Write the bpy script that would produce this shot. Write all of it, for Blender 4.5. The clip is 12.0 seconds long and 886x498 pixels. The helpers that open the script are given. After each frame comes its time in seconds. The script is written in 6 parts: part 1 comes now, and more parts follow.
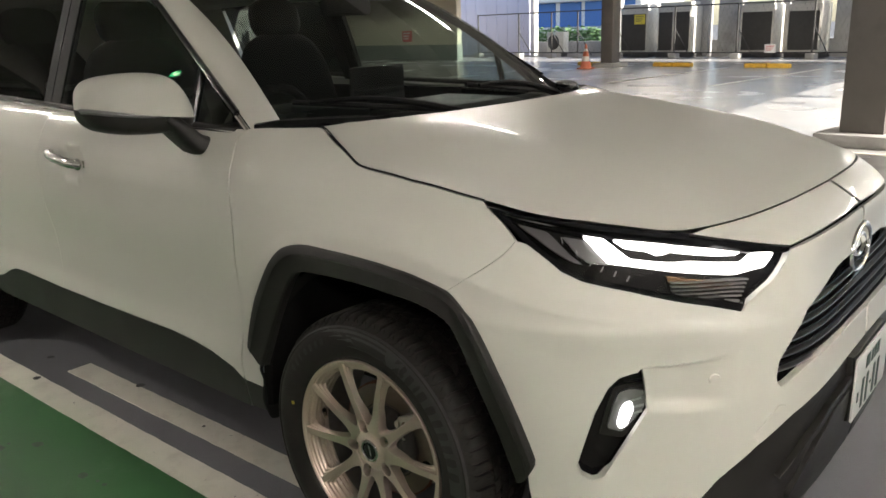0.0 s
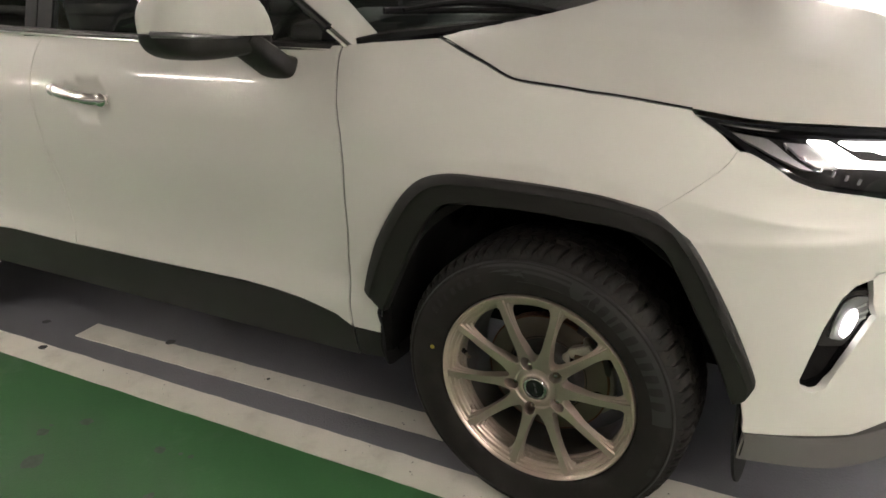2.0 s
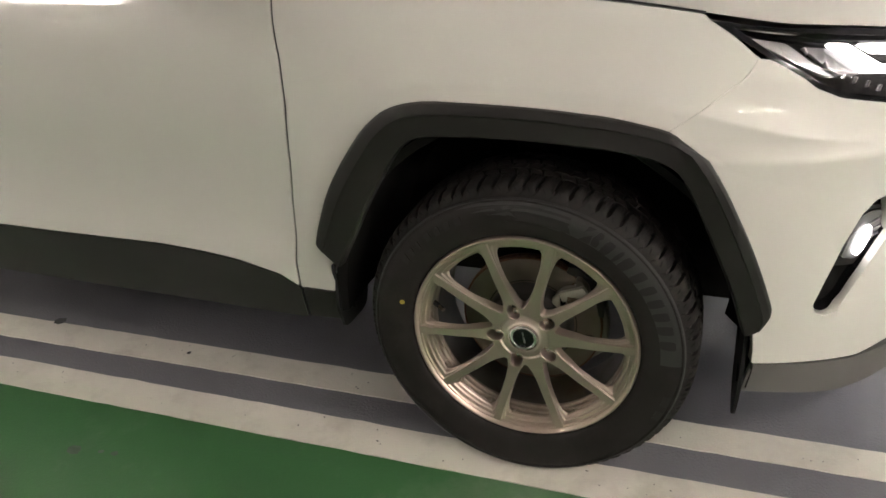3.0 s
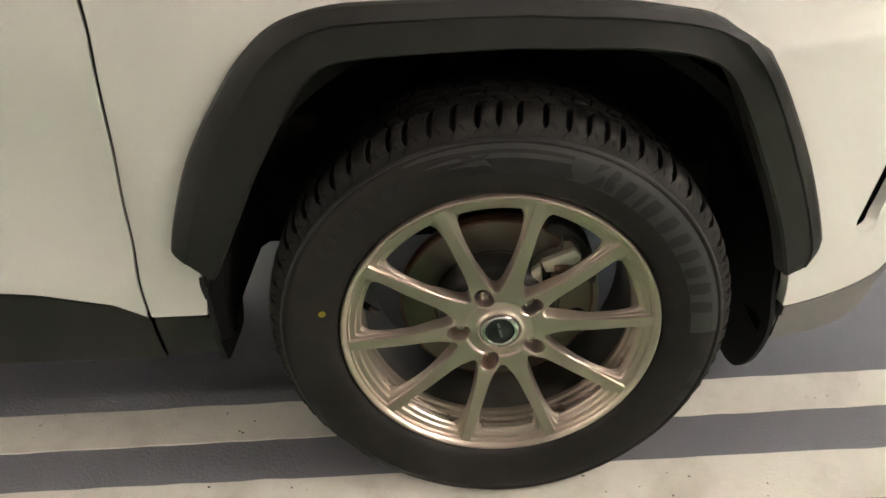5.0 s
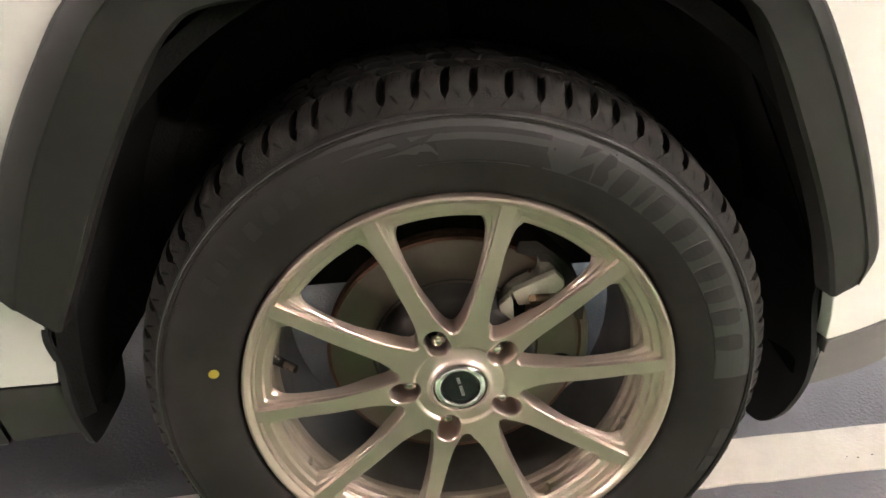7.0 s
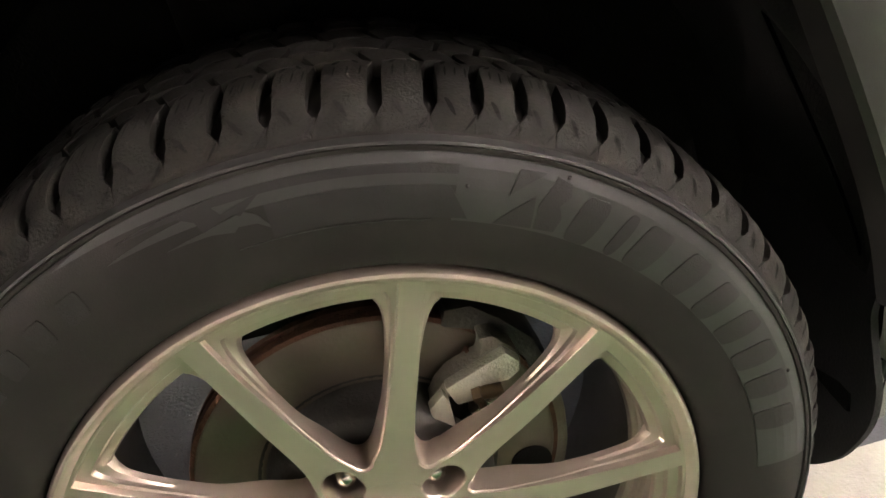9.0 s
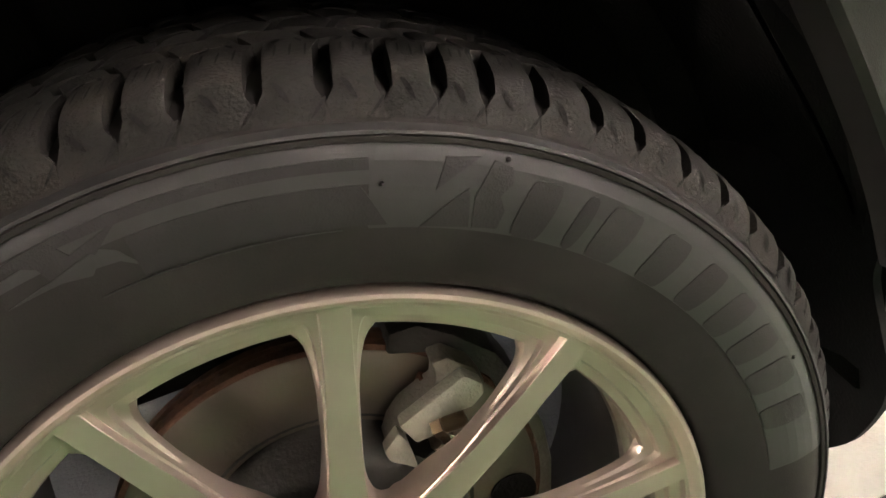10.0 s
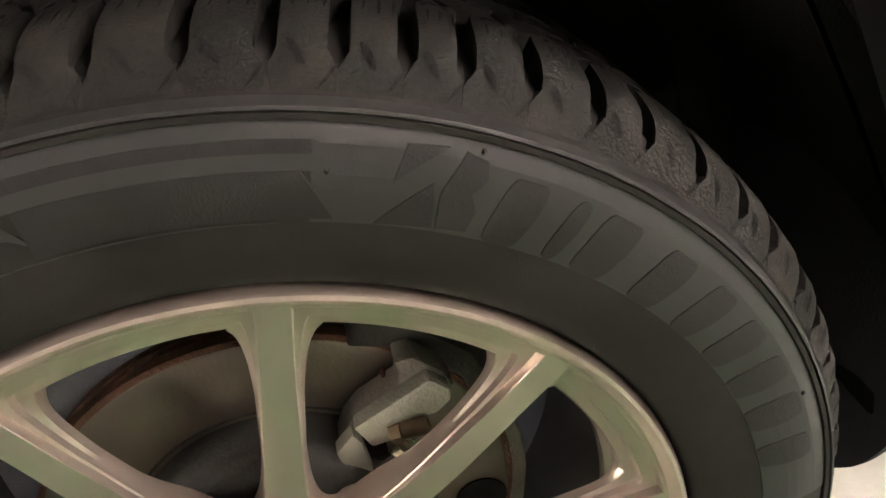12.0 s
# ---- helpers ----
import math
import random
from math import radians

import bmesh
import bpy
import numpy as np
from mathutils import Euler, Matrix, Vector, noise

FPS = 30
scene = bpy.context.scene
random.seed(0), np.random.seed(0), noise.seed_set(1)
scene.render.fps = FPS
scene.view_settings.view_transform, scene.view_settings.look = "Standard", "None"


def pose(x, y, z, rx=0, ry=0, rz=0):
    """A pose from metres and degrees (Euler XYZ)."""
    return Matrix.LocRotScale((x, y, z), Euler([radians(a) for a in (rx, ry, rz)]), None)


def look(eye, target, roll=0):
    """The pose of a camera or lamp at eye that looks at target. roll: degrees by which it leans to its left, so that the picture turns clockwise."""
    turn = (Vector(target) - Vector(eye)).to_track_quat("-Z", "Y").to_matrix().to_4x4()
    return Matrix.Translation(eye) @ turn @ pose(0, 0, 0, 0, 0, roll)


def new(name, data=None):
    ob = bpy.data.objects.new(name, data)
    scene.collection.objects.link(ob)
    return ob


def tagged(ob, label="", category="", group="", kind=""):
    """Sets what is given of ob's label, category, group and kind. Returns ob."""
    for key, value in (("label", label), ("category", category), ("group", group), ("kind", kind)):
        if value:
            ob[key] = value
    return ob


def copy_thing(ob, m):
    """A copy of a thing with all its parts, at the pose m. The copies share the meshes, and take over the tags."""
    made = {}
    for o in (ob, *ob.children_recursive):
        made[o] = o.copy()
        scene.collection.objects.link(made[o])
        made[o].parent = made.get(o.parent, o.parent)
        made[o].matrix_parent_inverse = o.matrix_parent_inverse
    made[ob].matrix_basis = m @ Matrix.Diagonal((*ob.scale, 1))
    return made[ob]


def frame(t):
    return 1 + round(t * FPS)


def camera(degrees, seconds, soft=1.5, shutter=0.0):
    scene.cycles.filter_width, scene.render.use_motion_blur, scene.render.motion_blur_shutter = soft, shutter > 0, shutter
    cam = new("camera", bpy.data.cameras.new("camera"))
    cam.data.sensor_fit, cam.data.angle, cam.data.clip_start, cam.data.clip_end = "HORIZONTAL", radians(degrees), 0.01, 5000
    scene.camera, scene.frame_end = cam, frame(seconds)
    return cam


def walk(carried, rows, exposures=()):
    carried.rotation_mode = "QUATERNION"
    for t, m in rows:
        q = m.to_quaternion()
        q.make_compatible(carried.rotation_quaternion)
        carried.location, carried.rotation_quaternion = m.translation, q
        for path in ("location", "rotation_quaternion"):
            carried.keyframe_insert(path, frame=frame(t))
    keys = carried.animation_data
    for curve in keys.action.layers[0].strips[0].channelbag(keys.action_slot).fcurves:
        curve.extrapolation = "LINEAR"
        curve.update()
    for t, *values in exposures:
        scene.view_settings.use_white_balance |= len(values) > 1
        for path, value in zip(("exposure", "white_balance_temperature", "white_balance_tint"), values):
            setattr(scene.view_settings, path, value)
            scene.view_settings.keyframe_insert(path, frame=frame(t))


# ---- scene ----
from mathutils.geometry import delaunay_2d_cdt

# ---- camera ----
cam = camera(58.9, 12.0, soft=1.6)
PATH = [
    (0, (1.312, -1.2, 1.377), (0.056, 0.257, 0.829), -2.1),
    (0.5, (1.196, -1.236, 1.387), (-0.022, 0.241, 0.807), -2.4),
    (1, (0.987, -1.402, 1.418), (-0.176, 0.097, 0.787), -3.0),
    (1.5, (0.813, -1.487, 1.422), (-0.263, 0.04, 0.707), -3.7),
    (2, (0.663, -1.43, 1.394), (-0.305, 0.135, 0.609), -4.2),
    (2.5, (0.517, -1.372, 1.353), (-0.27, 0.236, 0.462), -3.9),
    (3, (0.345, -1.341, 1.318), (-0.284, 0.306, 0.373), -3.7),
    (3.2, (0.297, -1.318, 1.297), (-0.265, 0.338, 0.326), -3.5),
    (4.8, (-0.013, -0.964, 1.157), (-0.099, 0.7, 0.051), -3.4),
    (5, (-0.059, -0.933, 1.128), (-0.097, 0.734, 0.024), -3.3),
    (5.5, (-0.089, -0.871, 1.021), (-0.037, 0.808, -0.065), -2.6),
    (6, (-0.075, -0.798, 0.954), (0.008, 0.914, -0.076), -2.3),
    (6.5, (-0.071, -0.752, 0.903), (0.005, 0.978, -0.098), -2.6),
    (7, (-0.033, -0.705, 0.92), (0.025, 1.05, -0.039), -3.8),
    (7.5, (-0.002, -0.622, 0.89), (0.052, 1.15, -0.037), -5.9),
    (7.7, (0.005, -0.577, 0.863), (0.082, 1.199, -0.054), -6.8),
    (9.3, (0.062, -0.377, 0.828), (0.201, 1.321, -0.22), -13.1),
    (9.5, (0.067, -0.356, 0.804), (0.221, 1.341, -0.244), -14.4),
    (10, (0.084, -0.336, 0.792), (0.278, 1.366, -0.24), -17.0),
    (10.5, (0.118, -0.331, 0.768), (0.34, 1.361, -0.277), -18.9),
    (11, (0.15, -0.321, 0.733), (0.368, 1.354, -0.339), -18.9),
    (11.5, (0.158, -0.312, 0.774), (0.333, 1.36, -0.31), -16.5),
    (12, (0.121, -0.279, 0.775), (0.228, 1.364, -0.36), -13.9),
]
walk(cam, [(t, look(eye, target, roll)) for t, eye, target, roll in PATH],
     exposures=[(0.0, 1.16, 6480, 12.5), (2.0, 1.45, 6500, 15.5), (3.2, 1.60, 6500, 17), (4.8, 1.93, 6650, 15.5), (5.5, 2.24, 6600, 14.5), (6.5, 2.62, 6600, 18.5), (7.7, 2.54, 6500, 20), (9.3, 2.66, 6700, 19), (10.2, 2.64, 6700, 19), (11.0, 2.80, 6700, 18), (11.5, 2.76, 6700, 18), (12.0, 2.60, 6700, 20)])

# ---- world and light ----
world = bpy.data.worlds.new("sky")
scene.world = world
world.use_nodes = True
wn = world.node_tree
sky = wn.nodes.new("ShaderNodeTexSky")
sky.sky_type, sky.sun_disc = "NISHITA", False
sky.sun_elevation, sky.sun_rotation = radians(26), radians(78)
wn.links.new(sky.outputs[0], wn.nodes["Background"].inputs[0])
wn.nodes["Background"].inputs[1].default_value = 0.15
sun = new("sun", bpy.data.lights.new("sun", "SUN"))
sun.data.energy, sun.data.angle, sun.data.color = 8.0, radians(0.6), (1.0, 0.95, 0.86)
sun.matrix_world = look((9.78, 14.1, 4.88), (0, 12, 0))

# ---- materials ----
def mat(name, base, rough=0.5, metal=0.0, spread=0.06, scale=8.0, fine=0.0, fine_scale=300.0, coat=0.0, spec=0.5,
        stain=None, stain_scale=3.0, stain_amount=0.35, rough_var=0.08, coat_rough=0.03):
    """A surface with a base colour, cloudy variation, optional stains and a fine bump."""
    m = bpy.data.materials.new(name)
    m.use_nodes = True
    nt = m.node_tree
    n, l = nt.nodes, nt.links
    b = n["Principled BSDF"]
    tc = n.new("ShaderNodeTexCoord")
    big = n.new("ShaderNodeTexNoise")
    big.inputs["Scale"].default_value, big.inputs["Detail"].default_value = scale, 6
    l.new(tc.outputs["Object"], big.inputs["Vector"])
    ramp = n.new("ShaderNodeMapRange")
    ramp.inputs["From Min"].default_value, ramp.inputs["From Max"].default_value = 0.3, 0.7
    ramp.inputs["To Min"].default_value, ramp.inputs["To Max"].default_value = 1 - spread, 1 + spread
    l.new(big.outputs[0], ramp.inputs["Value"])
    hsv = n.new("ShaderNodeHueSaturation")
    hsv.inputs["Color"].default_value = (*base, 1)
    l.new(ramp.outputs[0], hsv.inputs["Value"])
    colour = hsv.outputs[0]
    if stain:
        sn = n.new("ShaderNodeTexNoise")
        sn.inputs["Scale"].default_value, sn.inputs["Detail"].default_value = stain_scale, 9
        sn.inputs["Roughness"].default_value = 0.68
        l.new(tc.outputs["Object"], sn.inputs["Vector"])
        cut = n.new("ShaderNodeMapRange")
        cut.inputs["From Min"].default_value, cut.inputs["From Max"].default_value = 0.5, 0.68
        cut.inputs["To Max"].default_value = stain_amount
        l.new(sn.outputs[0], cut.inputs["Value"])
        mix = n.new("ShaderNodeMix")
        mix.data_type = "RGBA"
        mix.inputs[7].default_value = (*stain, 1)
        l.new(cut.outputs[0], mix.inputs[0])
        l.new(colour, mix.inputs[6])
        colour = mix.outputs[2]
    l.new(colour, b.inputs["Base Color"])
    rr = n.new("ShaderNodeMapRange")
    rr.inputs["To Min"].default_value, rr.inputs["To Max"].default_value = max(0.02, rough - rough_var), rough + rough_var
    l.new(big.outputs[0], rr.inputs["Value"])
    l.new(rr.outputs[0], b.inputs["Roughness"])
    b.inputs["Metallic"].default_value = metal
    b.inputs["Specular IOR Level"].default_value = spec
    b.inputs["Coat Weight"].default_value = coat
    b.inputs["Coat Roughness"].default_value = coat_rough
    if fine:
        fnz = n.new("ShaderNodeTexNoise")
        fnz.inputs["Scale"].default_value, fnz.inputs["Detail"].default_value = fine_scale, 3
        l.new(tc.outputs["Object"], fnz.inputs["Vector"])
        bump = n.new("ShaderNodeBump")
        bump.inputs["Strength"].default_value, bump.inputs["Distance"].default_value = fine, 0.002
        l.new(fnz.outputs[0], bump.inputs["Height"])
        l.new(bump.outputs[0], b.inputs["Normal"])
    return m


def glow(name, colour, strength):
    m = bpy.data.materials.new(name)
    m.use_nodes = True
    b = m.node_tree.nodes["Principled BSDF"]
    b.inputs["Base Color"].default_value = (*colour, 1)
    b.inputs["Emission Color"].default_value = (*colour, 1)
    b.inputs["Emission Strength"].default_value = strength
    return m


def glass(name, tint, ior=1.75):
    m = bpy.data.materials.new(name)
    m.use_nodes = True
    nt = m.node_tree
    nt.nodes.remove(nt.nodes["Principled BSDF"])
    tr = nt.nodes.new("ShaderNodeBsdfTransparent")
    tr.inputs[0].default_value = (*tint, 1)
    gl = nt.nodes.new("ShaderNodeBsdfGlossy")
    gl.inputs["Roughness"].default_value = 0.01
    fr = nt.nodes.new("ShaderNodeFresnel")
    fr.inputs[0].default_value = ior
    mx = nt.nodes.new("ShaderNodeMixShader")
    nt.links.new(fr.outputs[0], mx.inputs[0])
    nt.links.new(tr.outputs[0], mx.inputs[1])
    nt.links.new(gl.outputs[0], mx.inputs[2])
    nt.links.new(mx.outputs[0], nt.nodes["Material Output"].inputs[0])
    return m


LIPGREY = mat("satin_grey_plastic", (0.105, 0.100, 0.094), 0.42, 0, 0.08, 6, 0.2, 1200, spec=0.5)
PAINT = mat("pearl_paint", (0.66, 0.645, 0.59), 0.38, 0.0, 0.015, 3, 0.03, 900, coat=0.34, spec=0.12, rough_var=0.02, coat_rough=0.03)
CLAD = mat("grained_black_plastic", (0.0138, 0.0122, 0.0112), 0.47, 0, 0.10, 6, 0.25, 1400, spec=0.45)
FLAP = mat("soft_black_rubber", (0.009, 0.009, 0.009), 0.7, 0, 0.2, 10, 0.3, 300, spec=0.3)
GLOSS = mat("gloss_black", (0.010, 0.010, 0.011), 0.12, 0, 0.05, 5)
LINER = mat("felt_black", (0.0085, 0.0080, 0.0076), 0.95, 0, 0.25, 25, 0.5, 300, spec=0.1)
CHROME = mat("chrome", (0.86, 0.85, 0.83), 0.15, 1.0, 0.02, 5, rough_var=0.03)
ALLOY = mat("champagne_alloy", (0.590, 0.488, 0.420), 0.36, 0.86, 0.02, 12, 0.0, 1500, coat=0.25, coat_rough=0.16, rough_var=0.02)
SATIN = mat("satin_champagne_alloy", (0.48, 0.41, 0.345), 0.46, 0.8, 0.06, 16, 0.05, 600, stain=(0.22, 0.18, 0.14), stain_scale=9, stain_amount=0.35)
BARREL = mat("dark_stained_alloy", (0.15, 0.14, 0.125), 0.45, 0.7, 0.10, 20, 0.1, 400, stain=(0.10, 0.08, 0.06), stain_scale=14, stain_amount=0.6)
RUBBER = mat("tyre_rubber", (0.0168, 0.0145, 0.0136), 0.60, 0, 0.20, 14, 0.12, 900, spec=0.22, stain=(0.036, 0.032, 0.027), stain_scale=9, stain_amount=0.35)
TREAD = mat("tread_rubber", (0.0105, 0.0094, 0.0082), 0.74, 0, 0.28, 30, 0.45, 500, spec=0.25, stain=(0.036, 0.029, 0.022), stain_scale=22, stain_amount=0.5)
MARK = mat("smooth_sidewall_band", (0.0245, 0.0232, 0.0228), 0.48, 0, 0.10, 20, 0.05, 900)
DARKMARK = mat("matt_sidewall_print", (0.0168, 0.0155, 0.0148), 0.56, 0, 0.15, 20, 0.2, 900, spec=0.3)
DISC = mat("brake_disc_steel", (0.175, 0.15, 0.122), 0.34, 0.8, 0.10, 20, 0.15, 250, stain=(0.16, 0.11, 0.07), stain_scale=10, stain_amount=0.5, rough_var=0.04)
RUST = mat("rusty_iron", (0.13, 0.060, 0.035), 0.85, 0.2, 0.35, 60, 0.8, 300, stain=(0.05, 0.03, 0.025), stain_scale=40, stain_amount=0.7)
CALIPER = mat("zinc_plated_casting", (0.62, 0.61, 0.52), 0.40, 0.7, 0.10, 30, 0.6, 420, stain=(0.20, 0.18, 0.14), stain_scale=20, stain_amount=0.5)
BOLT = mat("bronzed_bolt", (0.20, 0.15, 0.10), 0.35, 0.9, 0.15, 50, 0.2, 500)
STEEL = mat("bright_nut_steel", (0.62, 0.60, 0.55), 0.20, 1.0, 0.06, 60, rough_var=0.04)
YELLOW = mat("yellow_paint_dot", (0.36, 0.28, 0.03), 0.6, 0, 0.08, 90)
CAPM = mat("dark_cap", (0.012, 0.014, 0.014), 0.25, 0.2, 0.05, 30)
CAPTEXT = mat("grey_print", (0.20, 0.20, 0.19), 0.4, 0.3, 0.03, 30)
TRIM = mat("interior_black", (0.005, 0.005, 0.005), 0.6, 0, 0.15, 14, 0.3, 500, spec=0.12)
SEAT = mat("seat_leather", (0.005, 0.005, 0.0055), 0.75, 0, 0.15, 14, 0.25, 350, spec=0.08)
PILLARTRIM = mat("light_headlining", (0.45, 0.44, 0.41), 0.9, 0, 0.05, 14, 0.2, 500)
REFLECT = mat("amber_reflector", (0.20, 0.125, 0.07), 0.25, 0.5, 0.1, 30)
LAMPGREY = mat("lamp_grey_insert", (0.19, 0.185, 0.19), 0.3, 0.4, 0.05, 30)
SILVER = mat("satin_silver", (0.45, 0.45, 0.45), 0.34, 0.9, 0.05, 20, rough_var=0.04)
PLATE = mat("plate_enamel", (0.74, 0.74, 0.71), 0.4, 0, 0.03, 12)
PLATEINK = mat("plate_green", (0.015, 0.045, 0.03), 0.45, 0, 0.05, 12)
GLASS = glass("clear_screen_glass", (0.66, 0.74, 0.70))
DARKGLASS = glass("tinted_door_glass", (0.68, 0.75, 0.71))
PRIVACY = glass("dark_privacy_glass", (0.05, 0.055, 0.052))
LENS = glass("lamp_lens", (0.95, 0.95, 0.95), 1.5)
DRL = glow("daylight_led", (1.0, 0.98, 0.94), 2.5)
FOGLED = glow("fog_led", (1.0, 0.98, 0.95), 4.0)
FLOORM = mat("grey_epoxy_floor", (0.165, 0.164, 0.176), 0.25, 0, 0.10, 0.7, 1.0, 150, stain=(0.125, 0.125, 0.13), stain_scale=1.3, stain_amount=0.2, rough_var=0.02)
# far floor: colour raised over FLOORM to stand for brighter light there
FARFLOOR = mat("light_lifted_floor", (0.36, 0.347, 0.33), 0.26, 0, 0.10, 0.5, 0.2, 60, stain=(0.16, 0.16, 0.16), stain_scale=0.7, stain_amount=0.5)
CASTING = mat("dull_zinc_casting", (0.27, 0.255, 0.215), 0.5, 0.6, 0.15, 30, 0.6, 320, stain=(0.12, 0.10, 0.08), stain_scale=18, stain_amount=0.5)
DARKCAST = mat("dark_casting", (0.045, 0.042, 0.038), 0.6, 0.5, 0.2, 30, 0.4, 260)
LINEM = mat("worn_white_line", (0.64, 0.61, 0.53), 0.45, 0, 0.08, 3.5, 0.5, 190, stain=(0.36, 0.33, 0.27), stain_scale=5, stain_amount=0.45)
# pale stain: worn paint, and grey reflected glare put into the colour
GREENM = mat("green_walkway_paint", (0.047, 0.138, 0.052), 0.30, 0, 0.14, 1.1, 0.3, 150, stain=(0.19, 0.22, 0.17), stain_scale=1.1, stain_amount=0.7, rough_var=0.03)
SPOT = mat("dark_floor_spot", (0.018, 0.018, 0.018), 0.7, 0, 0.3, 30)
PALESPOT = mat("grey_floor_spot", (0.10, 0.11, 0.10), 0.6, 0, 0.3, 30)
CEIL = mat("sprayed_ceiling", (0.28, 0.272, 0.25), 0.95, 0, 0.12, 0.8, 0.5, 40)
BEAM = mat("painted_beam", (0.20, 0.195, 0.18), 0.85, 0, 0.12, 2, 0.3, 60)
COLUMN = mat("brown_grey_column_paint", (0.085, 0.075, 0.066), 0.55, 0, 0.10, 2.5, 0.15, 90, stain=(0.045, 0.04, 0.035), stain_scale=2, stain_amount=0.4)
CONC = mat("concrete", (0.34, 0.33, 0.31), 0.85, 0, 0.12, 2, 0.4, 60, stain=(0.18, 0.17, 0.16), stain_scale=1.6, stain_amount=0.5)
WALLM = mat("pale_wall_panel", (0.66, 0.65, 0.60), 0.75, 0, 0.06, 0.9, 0.15, 60, stain=(0.36, 0.35, 0.32), stain_scale=0.8, stain_amount=0.4)
BEIGE = mat("beige_wall_paint", (0.56, 0.51, 0.40), 0.8, 0, 0.06, 0.9, 0.2, 60, stain=(0.36, 0.33, 0.27), stain_scale=0.9, stain_amount=0.4)
PLINTH = mat("grey_green_wall_foot", (0.17, 0.19, 0.17), 0.7, 0, 0.08, 1.2, 0.2, 60)
BLUEWALL = mat("lavender_metal_panel", (0.48, 0.49, 0.62), 0.5, 0, 0.05, 1.0, 0.1, 40)
ACBODY = mat("ivory_machine_casing", (0.52, 0.50, 0.44), 0.5, 0, 0.06, 2, 0.1, 100, stain=(0.33, 0.31, 0.27), stain_scale=2.2, stain_amount=0.45)
ACDARK = mat("dark_coil", (0.035, 0.033, 0.030), 0.7, 0, 0.2, 8, 0.3, 120)
RAILM = mat("dark_fence_steel", (0.045, 0.043, 0.040), 0.55, 0.3, 0.15, 6)
STOPM = mat("yellow_wheel_stop", (0.62, 0.36, 0.02), 0.6, 0, 0.10, 5, 0.2, 80, stain=(0.25, 0.16, 0.05), stain_scale=7, stain_amount=0.5)
CONEM = mat("faded_orange_cone", (0.50, 0.13, 0.06), 0.55, 0, 0.10, 7)
CONEW = mat("cone_white_band", (0.62, 0.58, 0.52), 0.5, 0, 0.06, 7)
SIGNY = mat("yellow_notice", (0.66, 0.55, 0.06), 0.6, 0, 0.05, 5)
SIGNW = mat("white_notice", (0.72, 0.70, 0.68), 0.6, 0, 0.05, 5)
SIGNR = mat("red_print", (0.55, 0.05, 0.04), 0.6, 0, 0.05, 5)
INK = mat("dark_print", (0.05, 0.05, 0.05), 0.6, 0, 0.05, 5)
TUBE = glow("fluorescent_tube", (1.0, 0.94, 0.84), 104.0)
TUBEBOX = mat("lamp_housing", (0.6, 0.6, 0.57), 0.5, 0, 0.03, 5)
EXITG = glow("exit_sign_green", (0.05, 0.75, 0.25), 3.0)
EXITW = glow("exit_sign_white", (0.9, 1.0, 0.6), 4.0)
PIPE = mat("galvanised_pipe", (0.55, 0.54, 0.51), 0.45, 0.4, 0.1, 6)
BLUEB = mat("blue_far_facade", (0.06, 0.16, 0.42), 0.6, 0, 0.1, 0.3)
LEAF = mat("far_hedge_leaves", (0.07, 0.14, 0.05), 0.8, 0, 0.3, 2)
TARMAC = mat("outside_asphalt", (0.10, 0.10, 0.10), 0.9, 0, 0.1, 0.5, 0.4, 40)

# ---- mesh helpers ----
def solid(name, verts, faces, material, parent=None, label="", smooth=True, normals=None, mats=None, idx=None):
    me = bpy.data.meshes.new(name)
    me.from_pydata([tuple(map(float, v)) for v in verts], [], [tuple(f) for f in faces])
    for m in (mats or [material]):
        me.materials.append(m)
    if idx is not None:
        me.polygons.foreach_set("material_index", idx)
    me.polygons.foreach_set("use_smooth", [smooth] * len(me.polygons))
    me.update()
    if normals is not None:
        me.normals_split_custom_set_from_vertices([tuple(map(float, v)) for v in normals])
    ob = new(name, me)
    if parent:
        ob.parent = parent
    if label:
        tagged(ob, label)
    return ob


def part(name, bm, material, parent=None, label="", smooth=True, sharp=35):
    """One bmesh as one mesh object under a thing."""
    bmesh.ops.recalc_face_normals(bm, faces=bm.faces)
    me = bpy.data.meshes.new(name)
    if smooth:
        for f in bm.faces:
            f.smooth = True
        for e in bm.edges:
            if len(e.link_faces) == 2 and e.calc_face_angle(0) > radians(sharp):
                e.smooth = False
    bm.to_mesh(me)
    bm.free()
    me.materials.append(material)
    ob = new(name, me)
    if parent:
        ob.parent = parent
    if label:
        tagged(ob, label)
    return ob


def thing(name, label, category, group="", kind="", at=None):
    ob = new(name)
    ob.empty_display_size = 0.1
    if at is not None:
        ob.matrix_world = at
    return tagged(ob, label, category, group, kind)


def box(bm, x0, x1, y0, y1, z0, z1, bevel=0.0, m=None):
    r = bmesh.ops.create_cube(bm, size=1.0)
    vs = r["verts"]
    bmesh.ops.scale(bm, vec=(x1 - x0, y1 - y0, z1 - z0), verts=vs)
    bmesh.ops.translate(bm, vec=((x0 + x1) / 2, (y0 + y1) / 2, (z0 + z1) / 2), verts=vs)
    if bevel:
        es = list({e for v in vs for e in v.link_edges})
        out = bmesh.ops.bevel(bm, geom=es, offset=bevel, segments=2, affect="EDGES", profile=0.6)
        vs = list({v for f in out["faces"] for v in f.verts} | {v for v in vs if v.is_valid})
    if m is not None:
        bmesh.ops.transform(bm, matrix=m, verts=vs)
    return vs


